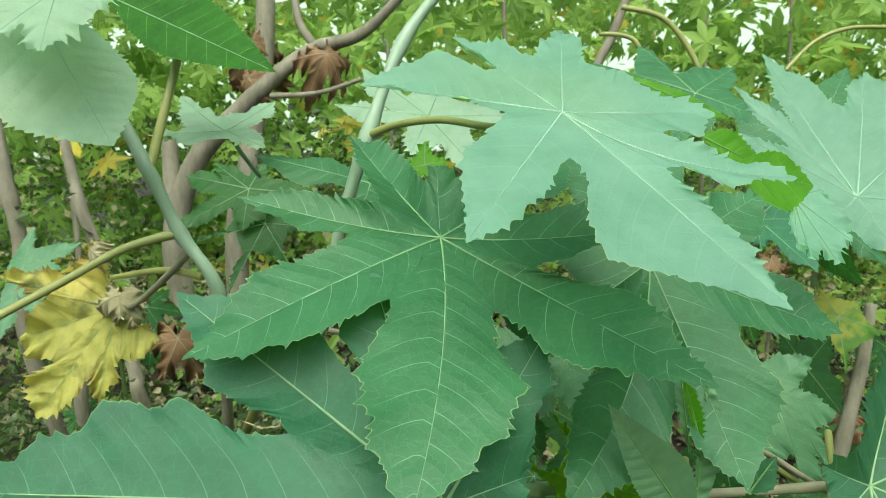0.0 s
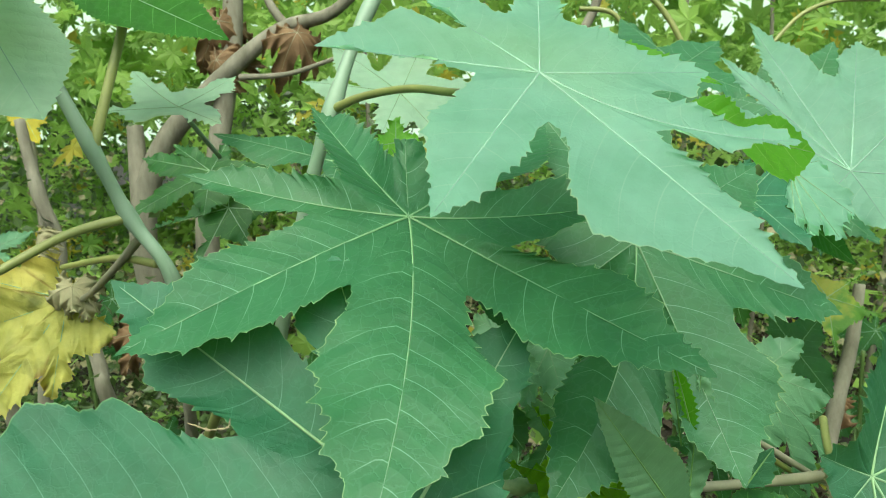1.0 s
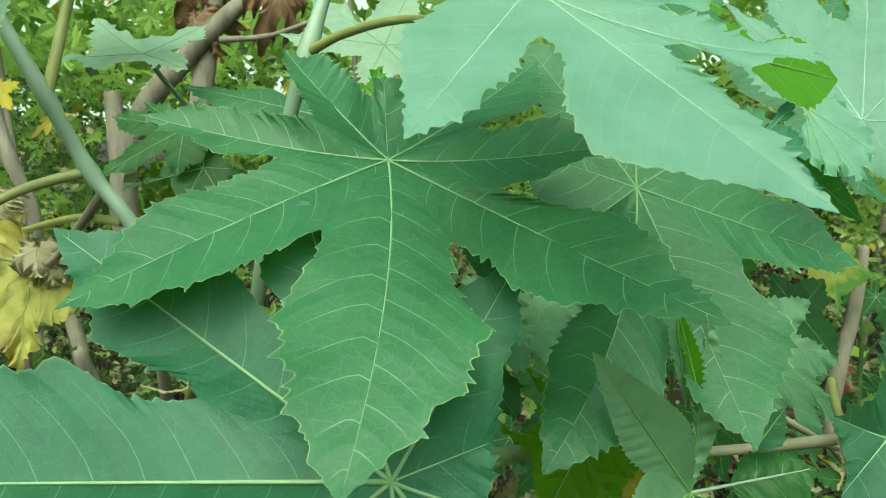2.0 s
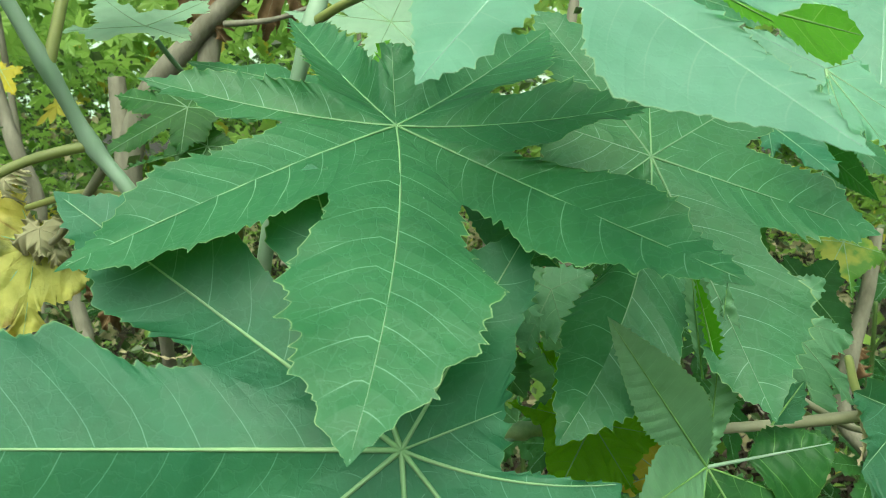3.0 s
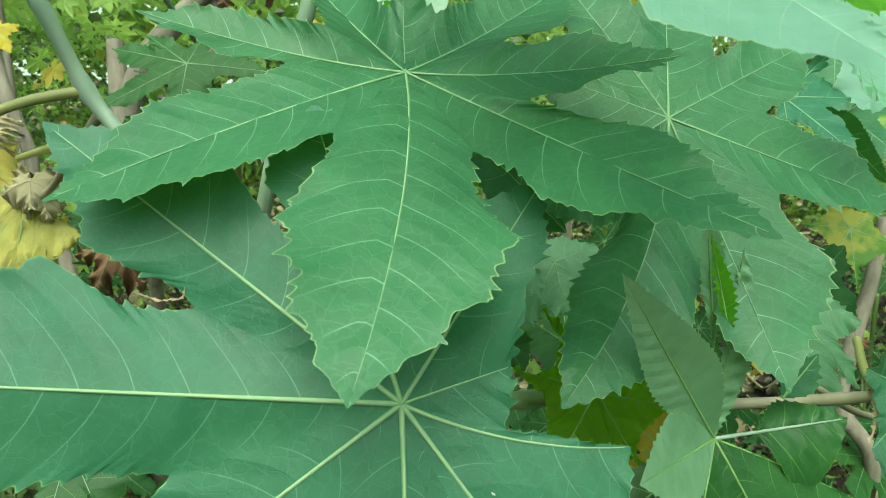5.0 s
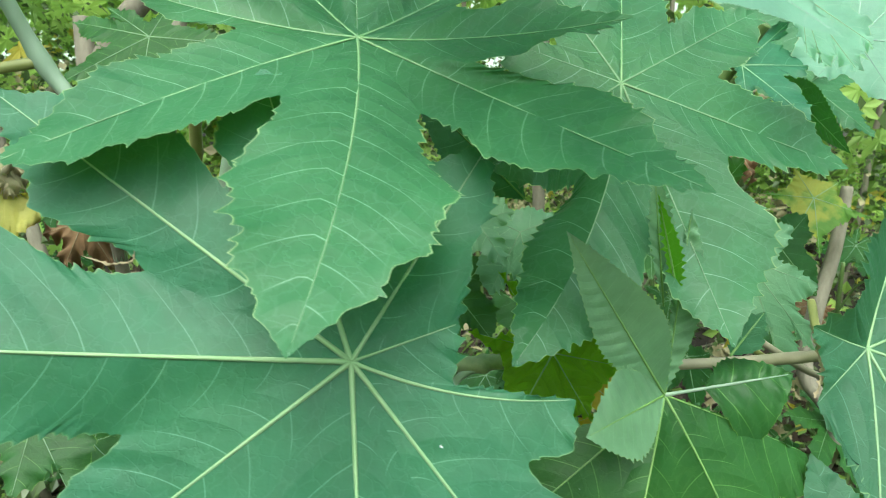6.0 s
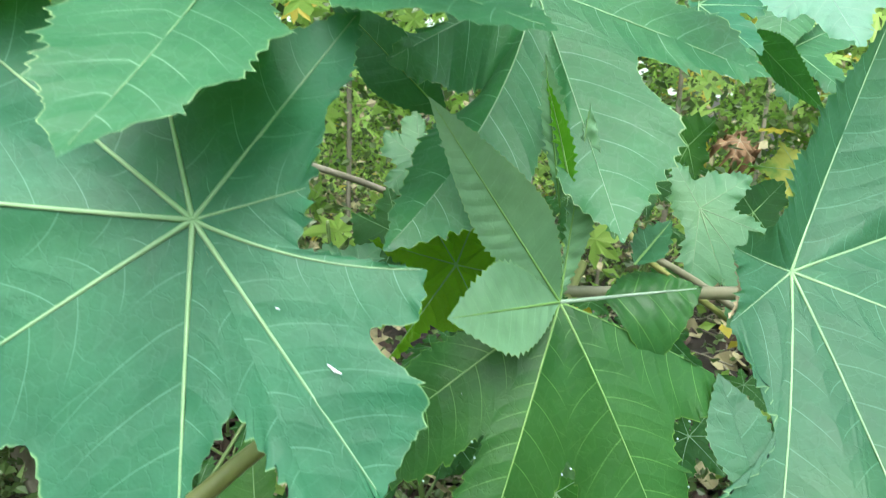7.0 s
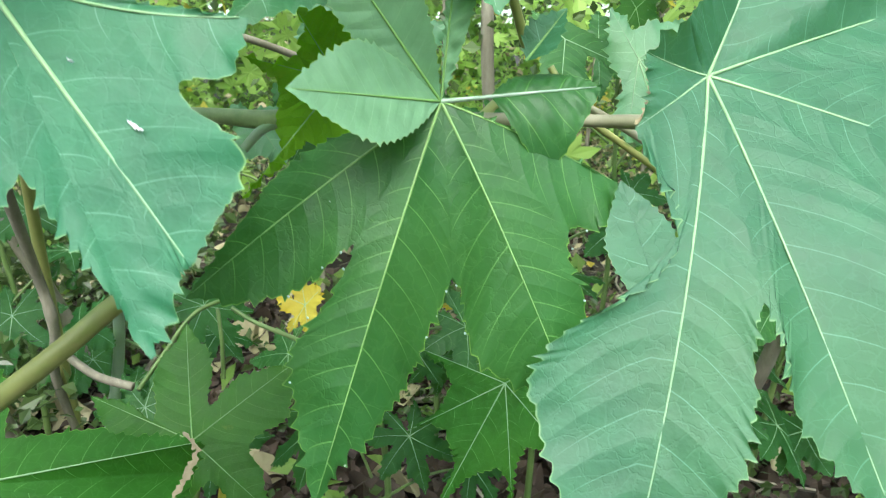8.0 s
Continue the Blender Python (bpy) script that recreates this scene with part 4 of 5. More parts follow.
for data, mat, label, sd in [
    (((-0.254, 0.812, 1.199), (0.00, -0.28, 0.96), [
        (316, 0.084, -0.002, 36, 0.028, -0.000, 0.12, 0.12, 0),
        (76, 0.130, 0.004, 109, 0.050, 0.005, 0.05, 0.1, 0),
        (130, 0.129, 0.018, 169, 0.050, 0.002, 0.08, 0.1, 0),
        (185, 0.089, -0.002, 286, 0.031, -0.000, 0.12, 0.12, 0)]), m_lit_pale, "thin pale leaf", 42),
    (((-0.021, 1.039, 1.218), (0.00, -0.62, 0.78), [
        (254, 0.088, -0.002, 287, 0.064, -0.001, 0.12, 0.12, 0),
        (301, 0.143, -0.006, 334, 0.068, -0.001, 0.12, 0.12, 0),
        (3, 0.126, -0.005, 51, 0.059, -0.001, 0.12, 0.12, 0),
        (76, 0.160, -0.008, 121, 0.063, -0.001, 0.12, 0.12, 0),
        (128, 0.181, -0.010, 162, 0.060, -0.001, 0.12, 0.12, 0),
        (164, 0.152, -0.007, 217, 0.038, -0.000, 0.12, 0.12, 0)]), m_lit_pale, "pale leaf", 43),
    (((-0.091, 0.861, 1.133), (0.10, -0.53, 0.84), [
        (255, 0.061, -0.001, 345, 0.025, -0.000, 0.12, 0.12, 0),
        (55, 0.069, -0.001, 104, 0.032, -0.000, 0.12, 0.12, 0),
        (152, 0.165, -0.008, 210, 0.021, -0.000, 0.14, 0.1, 0)]), m_leaf, "dark narrow leaf", 44),
    (((-0.282, 0.994, 1.116), (-0.10, -0.75, 0.65), [
        (275, 0.073, -0.002, 339, 0.048, -0.001, 0.12, 0.12, 0),
        (356, 0.118, -0.006, 37, 0.031, -0.000, 0.1, 0.12, 0),
        (76, 0.054, -0.001, 105, 0.024, -0.000, 0.12, 0.12, 0),
        (144, 0.084, -0.003, 150, 0.047, -0.001, 0.12, 0.12, 0),
        (166, 0.113, -0.005, 190, 0.048, -0.001, 0.12, 0.12, 0),
        (215, 0.117, -0.005, 240, 0.036, -0.001, 0.14, 0.14, 0)]), m_young, "small light green leaf", 45),
    (((0.160, 0.853, 0.902), (0.05, -0.82, 0.57), [
        (279, 0.063, -0.002, 326, 0.037, -0.001, 0.2, 0.2, 0),
        (21, 0.056, -0.001, 116, 0.031, -0.000, 0.12, 0.12, 0),
        (150, 0.043, -0.001, 196, 0.046, -0.001, 0.12, 0.12, 0),
        (240, 0.083, -0.003, 250, 0.052, -0.001, 0.25, 0.2, 0)]), m_pale, "grey-green leaf in the shade", 47),
    (((0.396, 0.789, 0.887), (-0.10, -0.86, 0.50), [
        (305, 0.119, -0.006, 317, 0.068, -0.002, 0.12, 0.12, 0),
        (340, 0.081, -0.003, 2, 0.035, -0.001, 0.1, 0.1, 0),
        (36, 0.067, -0.002, 99, 0.031, -0.000, 0.12, 0.12, 0),
        (116, 0.062, -0.002, 244, 0.034, -0.001, 0.12, 0.12, 0),
        (263, 0.085, -0.003, 288, 0.077, -0.002, 0.1, 0.1, 0),
        (286, 0.142, -0.008, 304, 0.084, -0.003, 0.12, 0.1, 0)]), m_pale, "grey-green hanging leaf", 48),
    (((0.657, 1.098, 0.888), (-0.10, -0.80, 0.60), [
        (113, 0.064, -0.002, 60, 0.034, -0.001, 0.12, 0.12, 0),
        (34, 0.093, -0.004, 9, 0.035, -0.001, 0.12, 0.12, 0),
        (341, 0.090, -0.003, 301, 0.053, -0.001, 0.12, 0.12, 0),
        (268, 0.100, -0.004, 253, 0.049, -0.001, 0.12, 0.12, 0),
        (238, 0.098, -0.004, 203, 0.038, -0.001, 0.12, 0.12, 0),
        (174, 0.083, -0.003, 142, 0.039, -0.001, 0.12, 0.12, 0)]), m_turning, "leaf with yellow patches", 49),
    (((0.291, 0.889, 0.478), (0.00, -0.80, 0.60), [
        (157, 0.126, -0.008, 65, 0.022, -0.000, 0.16, 0.16, 0),
        (29, 0.058, -0.002, 328, 0.056, -0.002, 0.12, 0.12, 0),
        (310, 0.147, -0.011, 287, 0.082, -0.003, 0.14, 0.14, 0),
        (272, 0.145, -0.011, 263, 0.103, -0.005, 0.1, 0.1, 0),
        (240, 0.176, -0.015, 217, 0.095, -0.004, 0.16, 0.12, 0),
        (205, 0.143, -0.010, 181, 0.068, -0.002, 0.1, 0.16, 0)]), m_deep, "low green leaf", 50),
    (((-0.278, 0.619, 0.809), (0.10, -0.70, 0.70), [
        (112, 0.055, -0.001, 174, 0.043, -0.001, 0.12, 0.12, 0),
        (188, 0.074, -0.002, 229, 0.033, -0.000, 0.12, 0.12, 0),
        (262, 0.062, -0.002, 312, 0.040, -0.001, 0.12, 0.12, 0),
        (298, 0.069, -0.002, 2, 0.038, -0.001, 0.2, 0.2, 0),
        (344, 0.071, -0.002, 60, 0.021, -0.000, 0.3, 0.3, 0)]), m_young, "green leaf", 51),
    (((-0.084, 0.801, 0.452), (0.00, -0.76, 0.66), [
        (237, 0.089, -0.004, 300, 0.051, -0.001, 0.12, 0.12, 0),
        (321, 0.118, -0.007, 355, 0.067, -0.002, 0.12, 0.12, 0),
        (41, 0.147, -0.011, 70, 0.042, -0.001, 0.16, 0.2, 0),
        (102, 0.151, -0.011, 156, 0.055, -0.002, 0.14, 0.14, 0),
        (158, 0.145, -0.011, 215, 0.044, -0.001, 0.12, 0.12, 0)]), m_spotted, "low green leaf with yellow patches", 52),
    (((-0.184, 0.584, 0.556), (0.10, -0.75, 0.65), [
        (96, 0.126, -0.003, 130, 0.051, -0.001, 0.12, 0.12, 0),
        (162, 0.115, -0.003, 224, 0.051, -0.001, 0.12, 0.12, 0),
        (281, 0.103, -0.002, 321, 0.098, -0.002, 0.12, 0.12, 0),
        (349, 0.172, -0.006, 360, 0.173, -0.038, 0.03, 0.08, None),
        (7, 0.185, -0.007, 56, 0.044, -0.000, 0.051, 0.03, 0)]), m_deep, "dark green leaf with a dry rim", 53),
    (((0.138, 0.565, 0.884), (0.05, 0.80, -0.60), [
        (301, 0.101, -0.003, 256, 0.048, -0.001, 0.18, 0.18, 0),
        (243, 0.062, -0.003, 213, 0.042, -0.001, 0.14, 0.14, 0),
        (191, 0.055, -0.002, 144, 0.039, -0.001, 0.14, 0.14, 0),
        (108, 0.091, -0.003, 82, 0.052, -0.001, 0.14, 0.14, 0),
        (58, 0.076, -0.002, 32, 0.034, -0.000, 0.16, 0.14, 0),
        (14, 0.067, -0.002, 320, 0.048, -0.001, 0.16, 0.16, 0)]), m_olive, "olive green leaf against the light", 54),
    (((0.205, 0.6, 0.818), (0.00, -0.76, 0.66), [
        (300, 0.032, -0.000, 360, 0.018, -0.000, 0.12, 0.12, 0),
        (23, 0.051, -0.001, 45, 0.025, -0.000, 0.12, 0.12, 0),
        (69, 0.043, -0.001, 110, 0.023, -0.000, 0.12, 0.12, 0),
        (139, 0.035, -0.000, 200, 0.020, -0.000, 0.12, 0.12, 0),
        (197, 0.038, -0.001, 262, 0.025, -0.000, 0.12, 0.12, 0)]), m_orange, "yellow leaf", 57),
    (((-0.028, 1.220, 0.446), (0.00, -0.71, 0.71), [
        (244, 0.058, -0.001, 257, 0.032, -0.000, 0.2, 0.2, 0),
        (280, 0.053, -0.001, 345, 0.021, -0.000, 0.2, 0.2, 0),
        (52, 0.041, -0.001, 88, 0.038, -0.000, 0.2, 0.2, 0),
        (104, 0.062, -0.001, 153, 0.024, -0.000, 0.2, 0.2, 0),
        (157, 0.057, -0.001, 230, 0.028, -0.000, 0.2, 0.2, 0)]), m_orange, "small yellow leaf near the ground", 58),
    (((-0.909, 1.681, 1.192), (0.00, -0.71, 0.71), [
        (272, 0.068, -0.001, 287, 0.045, -0.001, 0.12, 0.12, 0),
        (305, 0.091, -0.003, 322, 0.041, -0.001, 0.12, 0.12, 0),
        (12, 0.047, -0.001, 44, 0.013, -0.000, 0.12, 0.12, 0),
        (108, 0.028, -0.000, 136, 0.039, -0.000, 0.12, 0.12, 0),
        (145, 0.081, -0.002, 249, 0.028, -0.000, 0.12, 0.12, 0)]), m_orange, "small orange-yellow leaf", 59),
    (((0.233, 1.126, 0.491), (0.00, -0.71, 0.71), [
        (305, 0.020, -0.000, 335, 0.007, -0.000, 0.2, 0.2, 0),
        (63, 0.014, -0.000, 152, 0.010, -0.000, 0.2, 0.2, 0),
        (193, 0.021, -0.000, 250, 0.013, -0.000, 0.2, 0.2, 0)]), m_orange, "small yellow leaf near the ground", 68),
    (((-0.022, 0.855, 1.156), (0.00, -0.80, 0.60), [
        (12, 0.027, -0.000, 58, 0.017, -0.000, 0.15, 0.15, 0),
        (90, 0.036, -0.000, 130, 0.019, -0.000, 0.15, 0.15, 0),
        (194, 0.027, -0.000, 310, 0.020, -0.000, 0.15, 0.15, 0)]), m_lit_through, "small bright green leaf", 60),
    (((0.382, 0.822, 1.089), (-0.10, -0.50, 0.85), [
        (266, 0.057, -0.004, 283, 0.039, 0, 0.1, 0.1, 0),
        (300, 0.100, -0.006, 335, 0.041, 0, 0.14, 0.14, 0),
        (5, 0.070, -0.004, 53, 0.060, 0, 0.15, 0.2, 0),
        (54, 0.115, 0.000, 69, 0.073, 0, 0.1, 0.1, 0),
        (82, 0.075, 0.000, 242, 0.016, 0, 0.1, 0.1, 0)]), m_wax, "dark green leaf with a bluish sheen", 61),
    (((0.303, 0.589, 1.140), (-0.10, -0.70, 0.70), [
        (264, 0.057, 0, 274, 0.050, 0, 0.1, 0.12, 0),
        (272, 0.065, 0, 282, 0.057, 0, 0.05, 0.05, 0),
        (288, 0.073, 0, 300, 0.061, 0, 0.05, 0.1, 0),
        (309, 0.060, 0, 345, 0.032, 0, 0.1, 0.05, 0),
        (17, 0.027, 0, 49, 0.007, 0, 0.1, 0.1, 0)]), m_bloom_sheen, "small pale blue-green leaf", 46),
    (((0.408, 1.126, 1.254), (0.00, -0.60, 0.80), [
        (245, 0.130, -0.005, 300, 0.061, -0.001, 0.1, 0.1, 0),
        (325, 0.123, -0.005, 9, 0.058, -0.001, 0.15, 0.15, 0),
        (42, 0.120, -0.004, 110, 0.064, -0.001, 0.1, 0.1, 0),
        (109, 0.173, -0.009, 177, 0.072, -0.002, 0.1, 0.1, 0),
        (143, 0.187, -0.011, 222, 0.076, -0.002, 0.16, 0.12, 0)]), m_leaf, "broad dark green leaf", 62),
    (((0.626, 1.163, 1.175), (-0.10, -0.70, 0.70), [
        (260, 0.175, -0.009, 40, 0.086, -0.002, 0.15, 0.15, 0),
        (63, 0.220, -0.012, 85, 0.084, -0.002, 0.12, 0.12, 0),
        (96, 0.182, -0.010, 150, 0.056, -0.001, 0.1, 0.1, 0),
        (153, 0.132, -0.005, 239, 0.099, -0.003, 0.15, 0.15, 0)]), m_leaf, "broad dark green leaf", 63),
    (((-0.647, 1.030, 0.997), (0.10, -0.70, 0.70), [
        (91, 0.077, -0.002, 247, 0.053, -0.001, 0.1, 0.1, 0),
        (268, 0.124, -0.005, 274, 0.051, -0.001, 0.12, 0.12, 0),
        (297, 0.101, -0.003, 323, 0.036, -0.000, 0.15, 0.15, 0),
        (353, 0.059, -0.001, 14, 0.040, -0.001, 0.12, 0.12, 0),
        (28, 0.088, -0.002, 74, 0.033, -0.000, 0.12, 0.12, 0)]), m_pale, "pale green leaf", 64),
    (((-0.255, 0.972, 1.068), (0.10, -0.75, 0.65), [
        (149, 0.106, -0.003, 134, 0.036, -0.000, 0.1, 0.1, 0),
        (92, 0.077, -0.002, 7, 0.032, -0.000, 0.1, 0.1, 0),
        (354, 0.060, -0.001, 306, 0.042, -0.001, 0.12, 0.12, 0),
        (297, 0.089, -0.002, 247, 0.045, -0.001, 0.14, 0.14, 0),
        (248, 0.118, -0.004, 198, 0.041, -0.001, 0.15, 0.15, 0),
        (196, 0.104, -0.003, 164, 0.042, -0.001, 0.14, 0.14, 0)]), m_young, "small green leaf", 65),
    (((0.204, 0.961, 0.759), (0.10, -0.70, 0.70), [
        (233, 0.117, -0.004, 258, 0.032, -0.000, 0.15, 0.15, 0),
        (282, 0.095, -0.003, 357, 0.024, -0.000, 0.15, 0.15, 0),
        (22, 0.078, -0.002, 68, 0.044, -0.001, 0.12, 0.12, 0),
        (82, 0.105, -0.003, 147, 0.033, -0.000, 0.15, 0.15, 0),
        (140, 0.071, -0.002, 218, 0.047, -0.001, 0.15, 0.15, 0)]), m_low_shade, "shaded green leaf", 66),
    (((0.428, 1.099, 0.890), (0.10, -0.70, 0.70), [
        (259, 0.098, -0.003, 53, 0.040, -0.001, 0.12, 0.12, 0),
        (78, 0.067, -0.001, 120, 0.024, -0.000, 0.12, 0.12, 0),
        (155, 0.050, -0.001, 301, 0.035, -0.000, 0.1, 0.1, 0),
        (326, 0.078, -0.002, 248, 0.043, -0.001, 0.15, 0.15, 0)]), m_young, "green leaf", 67),
    (((0.104, 0.805, 0.929), (0.10, -0.75, 0.65), [
        (224, 0.049, -0.001, 265, 0.036, -0.001, 0.15, 0.15, 0),
        (294, 0.061, -0.002, 328, 0.020, -0.000, 0.15, 0.15, 0),
        (12, 0.045, -0.001, 73, 0.032, -0.000, 0.15, 0.15, 0),
        (90, 0.067, -0.002, 120, 0.036, -0.001, 0.15, 0.15, 0),
        (138, 0.049, -0.001, 200, 0.026, -0.000, 0.15, 0.15, 0)]), m_pale, "grey-green leaf in the shade", 91),
    (((0.082, 0.840, 0.838), (-0.10, -0.75, 0.65), [
        (253, 0.077, -0.002, 292, 0.043, -0.001, 0.18, 0.18, 0),
        (309, 0.074, -0.002, 3, 0.032, -0.000, 0.18, 0.18, 0),
        (39, 0.060, -0.001, 85, 0.036, -0.001, 0.15, 0.15, 0),
        (110, 0.069, -0.002, 148, 0.037, -0.001, 0.12, 0.12, 0),
        (156, 0.065, -0.002, 230, 0.046, -0.001, 0.15, 0.15, 0)]), m_low_shade, "green leaf in the shade", 92),
    (((0.039, 0.751, 0.823), (0.20, -0.74, 0.64), [
        (216, 0.048, -0.001, 262, 0.027, -0.000, 0.15, 0.15, 0),
        (298, 0.040, -0.001, 354, 0.024, -0.000, 0.15, 0.15, 0),
        (36, 0.042, -0.001, 111, 0.024, -0.000, 0.15, 0.15, 0),
        (130, 0.040, -0.001, 195, 0.025, -0.000, 0.15, 0.15, 0)]), m_pale, "grey-green leaf in the shade", 93),
    (((0.432, 0.942, 0.936), (0.10, -0.84, 0.53), [
        (273, 0.044, -0.001, 15, 0.027, -0.000, 0.15, 0.15, 0),
        (41, 0.058, -0.001, 92, 0.042, -0.001, 0.1, 0.1, 0),
        (113, 0.050, -0.001, 157, 0.020, -0.000, 0.1, 0.1, 0),
        (236, 0.048, -0.001, 253, 0.023, -0.000, 0.15, 0.15, 0)]), m_spotted, "hanging yellowish green leaf", 95),
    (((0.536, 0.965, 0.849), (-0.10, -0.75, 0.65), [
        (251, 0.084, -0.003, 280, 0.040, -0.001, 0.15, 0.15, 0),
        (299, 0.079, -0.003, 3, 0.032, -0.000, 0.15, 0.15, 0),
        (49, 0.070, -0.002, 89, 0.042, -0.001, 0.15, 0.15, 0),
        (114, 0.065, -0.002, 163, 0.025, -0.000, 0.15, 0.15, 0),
        (208, 0.055, -0.001, 234, 0.041, -0.001, 0.15, 0.15, 0)]), m_low_shade, "dark green leaf in the shade", 96),
    (((0.362, 0.997, 0.900), (0.10, -0.70, 0.70), [
        (126, 0.060, -0.001, 196, 0.032, -0.000, 0.12, 0.12, 0),
        (256, 0.113, -0.004, 312, 0.036, -0.000, 0.12, 0.12, 0),
        (329, 0.108, -0.004, 66, 0.031, -0.000, 0.14, 0.14, 0)]), m_young, "small green leaf", 55),
    (((0.612, 1.085, 1.060), (0.00, -0.60, 0.80), [
        (253, 0.133, -0.005, 275, 0.057, -0.001, 0.12, 0.12, 0),
        (298, 0.121, -0.004, 346, 0.045, -0.001, 0.12, 0.12, 0),
        (35, 0.180, -0.010, 51, 0.066, -0.001, 0.12, 0.12, 0),
        (81, 0.193, -0.011, 134, 0.035, -0.000, 0.12, 0.12, 0),
        (150, 0.110, -0.004, 237, 0.055, -0.001, 0.12, 0.12, 0)]), m_leaf, "green leaf behind", 56),
]:
    leaf(back_plant, *data, mat, label, m_youngvein if mat in (m_olive, m_low_shade, m_spotted) else None, seed=sd, n1=60)

lone_lobe(back_plant, (0.205, 0.49, 1.172), (0.272, 0.5, 1.157), (-0.2, -0.8, 0.5), (0.02, 0.028), m_lit_through, "bright green lobe seen from below", m_youngvein, 210, fold=0.15, middle=0.6)
lone_lobe(back_plant, (0.216, 0.58, 1.193), (0.271, 0.58, 1.166), (-0.2, -0.8, 0.5), (0.018, 0.008), m_lit_through, "bright green lobe seen from below", m_youngvein, 211, fold=0.1)
lone_lobe(back_plant, (0.144, 0.62, 1.251), (0.25, 0.6, 1.206), (-0.2, -0.8, 0.5), (0.007, 0.01), m_lit_through, "narrow bright green rolled leaf edge", m_youngvein, 212, fold=0.1, middle=0.6)
lone_lobe(back_plant, (0.471, 0.92, 1.075), (0.583, 0.92, 0.982), (-0.1, -0.6, 0.8), (0.045, 0.035), m_deep, "dark green leaf lobe in the shade", m_youngvein, 213, fold=0.1, tooth=0.004)
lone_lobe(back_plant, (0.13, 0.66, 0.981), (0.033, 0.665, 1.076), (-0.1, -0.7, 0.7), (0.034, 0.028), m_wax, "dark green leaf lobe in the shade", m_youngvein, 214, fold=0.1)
tube("petiole", [(0.373, 0.85, 1.066), (0.387, 0.83, 1.104), (0.397, 0.813, 1.13)], [.0065, .0065, .006], m_lowstalk, back_plant, "thick green leaf stalk")
tube("twig", [(-0.149, 0.85, 0.945), (-0.047, 0.87, 0.916), (0.03, 0.89, 0.89), (0.1, 0.93, 0.855)], [.0035, .004, .004, .0045], m_bark, back_plant, "thin brown twig")
tube("petiole", [(-0.252, 0.812, 1.198), (-0.246, 0.838, 1.175), (-0.241, 0.903, 1.140)], [.0026, .0028, .003], m_stem, back_plant)
tube("petiole", [(0.061, 0.606, 0.831), (0.075, 0.611, 0.845), (0.100, 0.614, 0.855)], [.0034, .0036, .004], m_stem, back_plant)
tube("petiole", [(-0.083, 0.988, 0.541), (-0.051, 0.982, 0.522), (-0.002, 0.975, 0.503), (0.080, 0.981, 0.461)], [.003, .0032, .0034, .0036], m_lowstalk, back_plant)
tube("petiole", [(-0.109, 1.007, 0.532), (-0.103, 0.993, 0.491), (-0.103, 0.984, 0.432)], [.0028, .003, .0032], m_lowstalk, back_plant)
tube("petiole", [(-0.173, 0.873, 0.478), (-0.157, 0.924, 0.503), (-0.134, 0.986, 0.533), (-0.097, 1.040, 0.536)], [.003, .003, .003, .003], m_lowstalk, back_plant)
tube("petiole", [(-0.338, 1.014, 0.453), (-0.296, 1.005, 0.425), (-0.242, 0.999, 0.410)], [.006, .006, .0065], m_bark, back_plant)
tube("petiole", [(0.192, 1.079, 0.506), (0.227, 1.065, 0.465), (0.262, 1.060, 0.419)], [.0045, .0045, .0045], m_brownstem, back_plant)

# ---- trunks and stems behind ----
def trunk(points, radii, mat, label, category="tree", name="tree", knots=()):
    t = thing(name, label, category, (points[-1][0], points[-1][1], 0))
    tube("trunk", points, radii, mat, t, knots=knots)
    return t


fork = trunk([(-0.450, 1.843, 1.572), (-0.458, 1.805, 1.358), (-0.497, 1.762, 1.115), (-0.543, 1.763, 0.834), (-0.55, 1.9, 0.0)], [.024, .025, .026, .03, .034], m_bark, "grey-brown tree with a forked trunk")
tube("branch", [(-0.080, 1.682, 1.524), (-0.193, 1.716, 1.428), (-0.312, 1.762, 1.401), (-0.397, 1.752, 1.346), (-0.502, 1.757, 1.257), (-0.635, 1.762, 1.116), (-0.706, 1.779, 0.923), (-0.697, 1.791, 0.704)], [.011, .014, .018, .02, .024, .028, .034, .034], m_bark, fork)
tube("branch", [(-0.720, 1.823, 1.173), (-0.713, 1.802, 1.055), (-0.704, 1.776, 0.909)], [.02, .024, .028], m_bark, fork)
tube("branch", [(-0.188, 1.645, 1.316), (-0.303, 1.691, 1.287), (-0.425, 1.741, 1.284)], [.005, .006, .008], m_bark, fork)
tube("branch", [(-0.367, 1.787, 1.547), (-0.354, 1.773, 1.463), (-0.312, 1.762, 1.401)], [.009, .01, .012], m_bark, fork)
trunk([(-0.833, 1.522, 1.191), (-0.799, 1.496, 1.044), (-0.767, 1.492, 0.906), (-0.816, 1.483, 0.685), (-0.824, 1.499, 0.486), (-0.75, 1.75, 0.0)], [.011, .013, .014, .015, .016, .018], m_bark, "slender grey-brown sapling among undergrowth", knots=((.2, .2), (.5, .2)))
trunk([(-0.825, 1.279, 1.255), (-0.798, 1.252, 1.102), (-0.779, 1.242, 0.988), (-0.781, 1.244, 0.769), (-0.7, 1.4, 0.0)], [.012, .013, .014, .015, .016], m_bark, "jointed green-grey castor bean stem", "plant", "castor_bean_plant", knots=((.3, .25), (.55, .25)))
trunk([(-0.661, 1.356, 0.826), (-0.633, 1.335, 0.711), (-0.610, 1.336, 0.600), (-0.5, 1.5, 0.0)], [.012, .014, .015, .017], m_bark, "short grey stump-like stem")
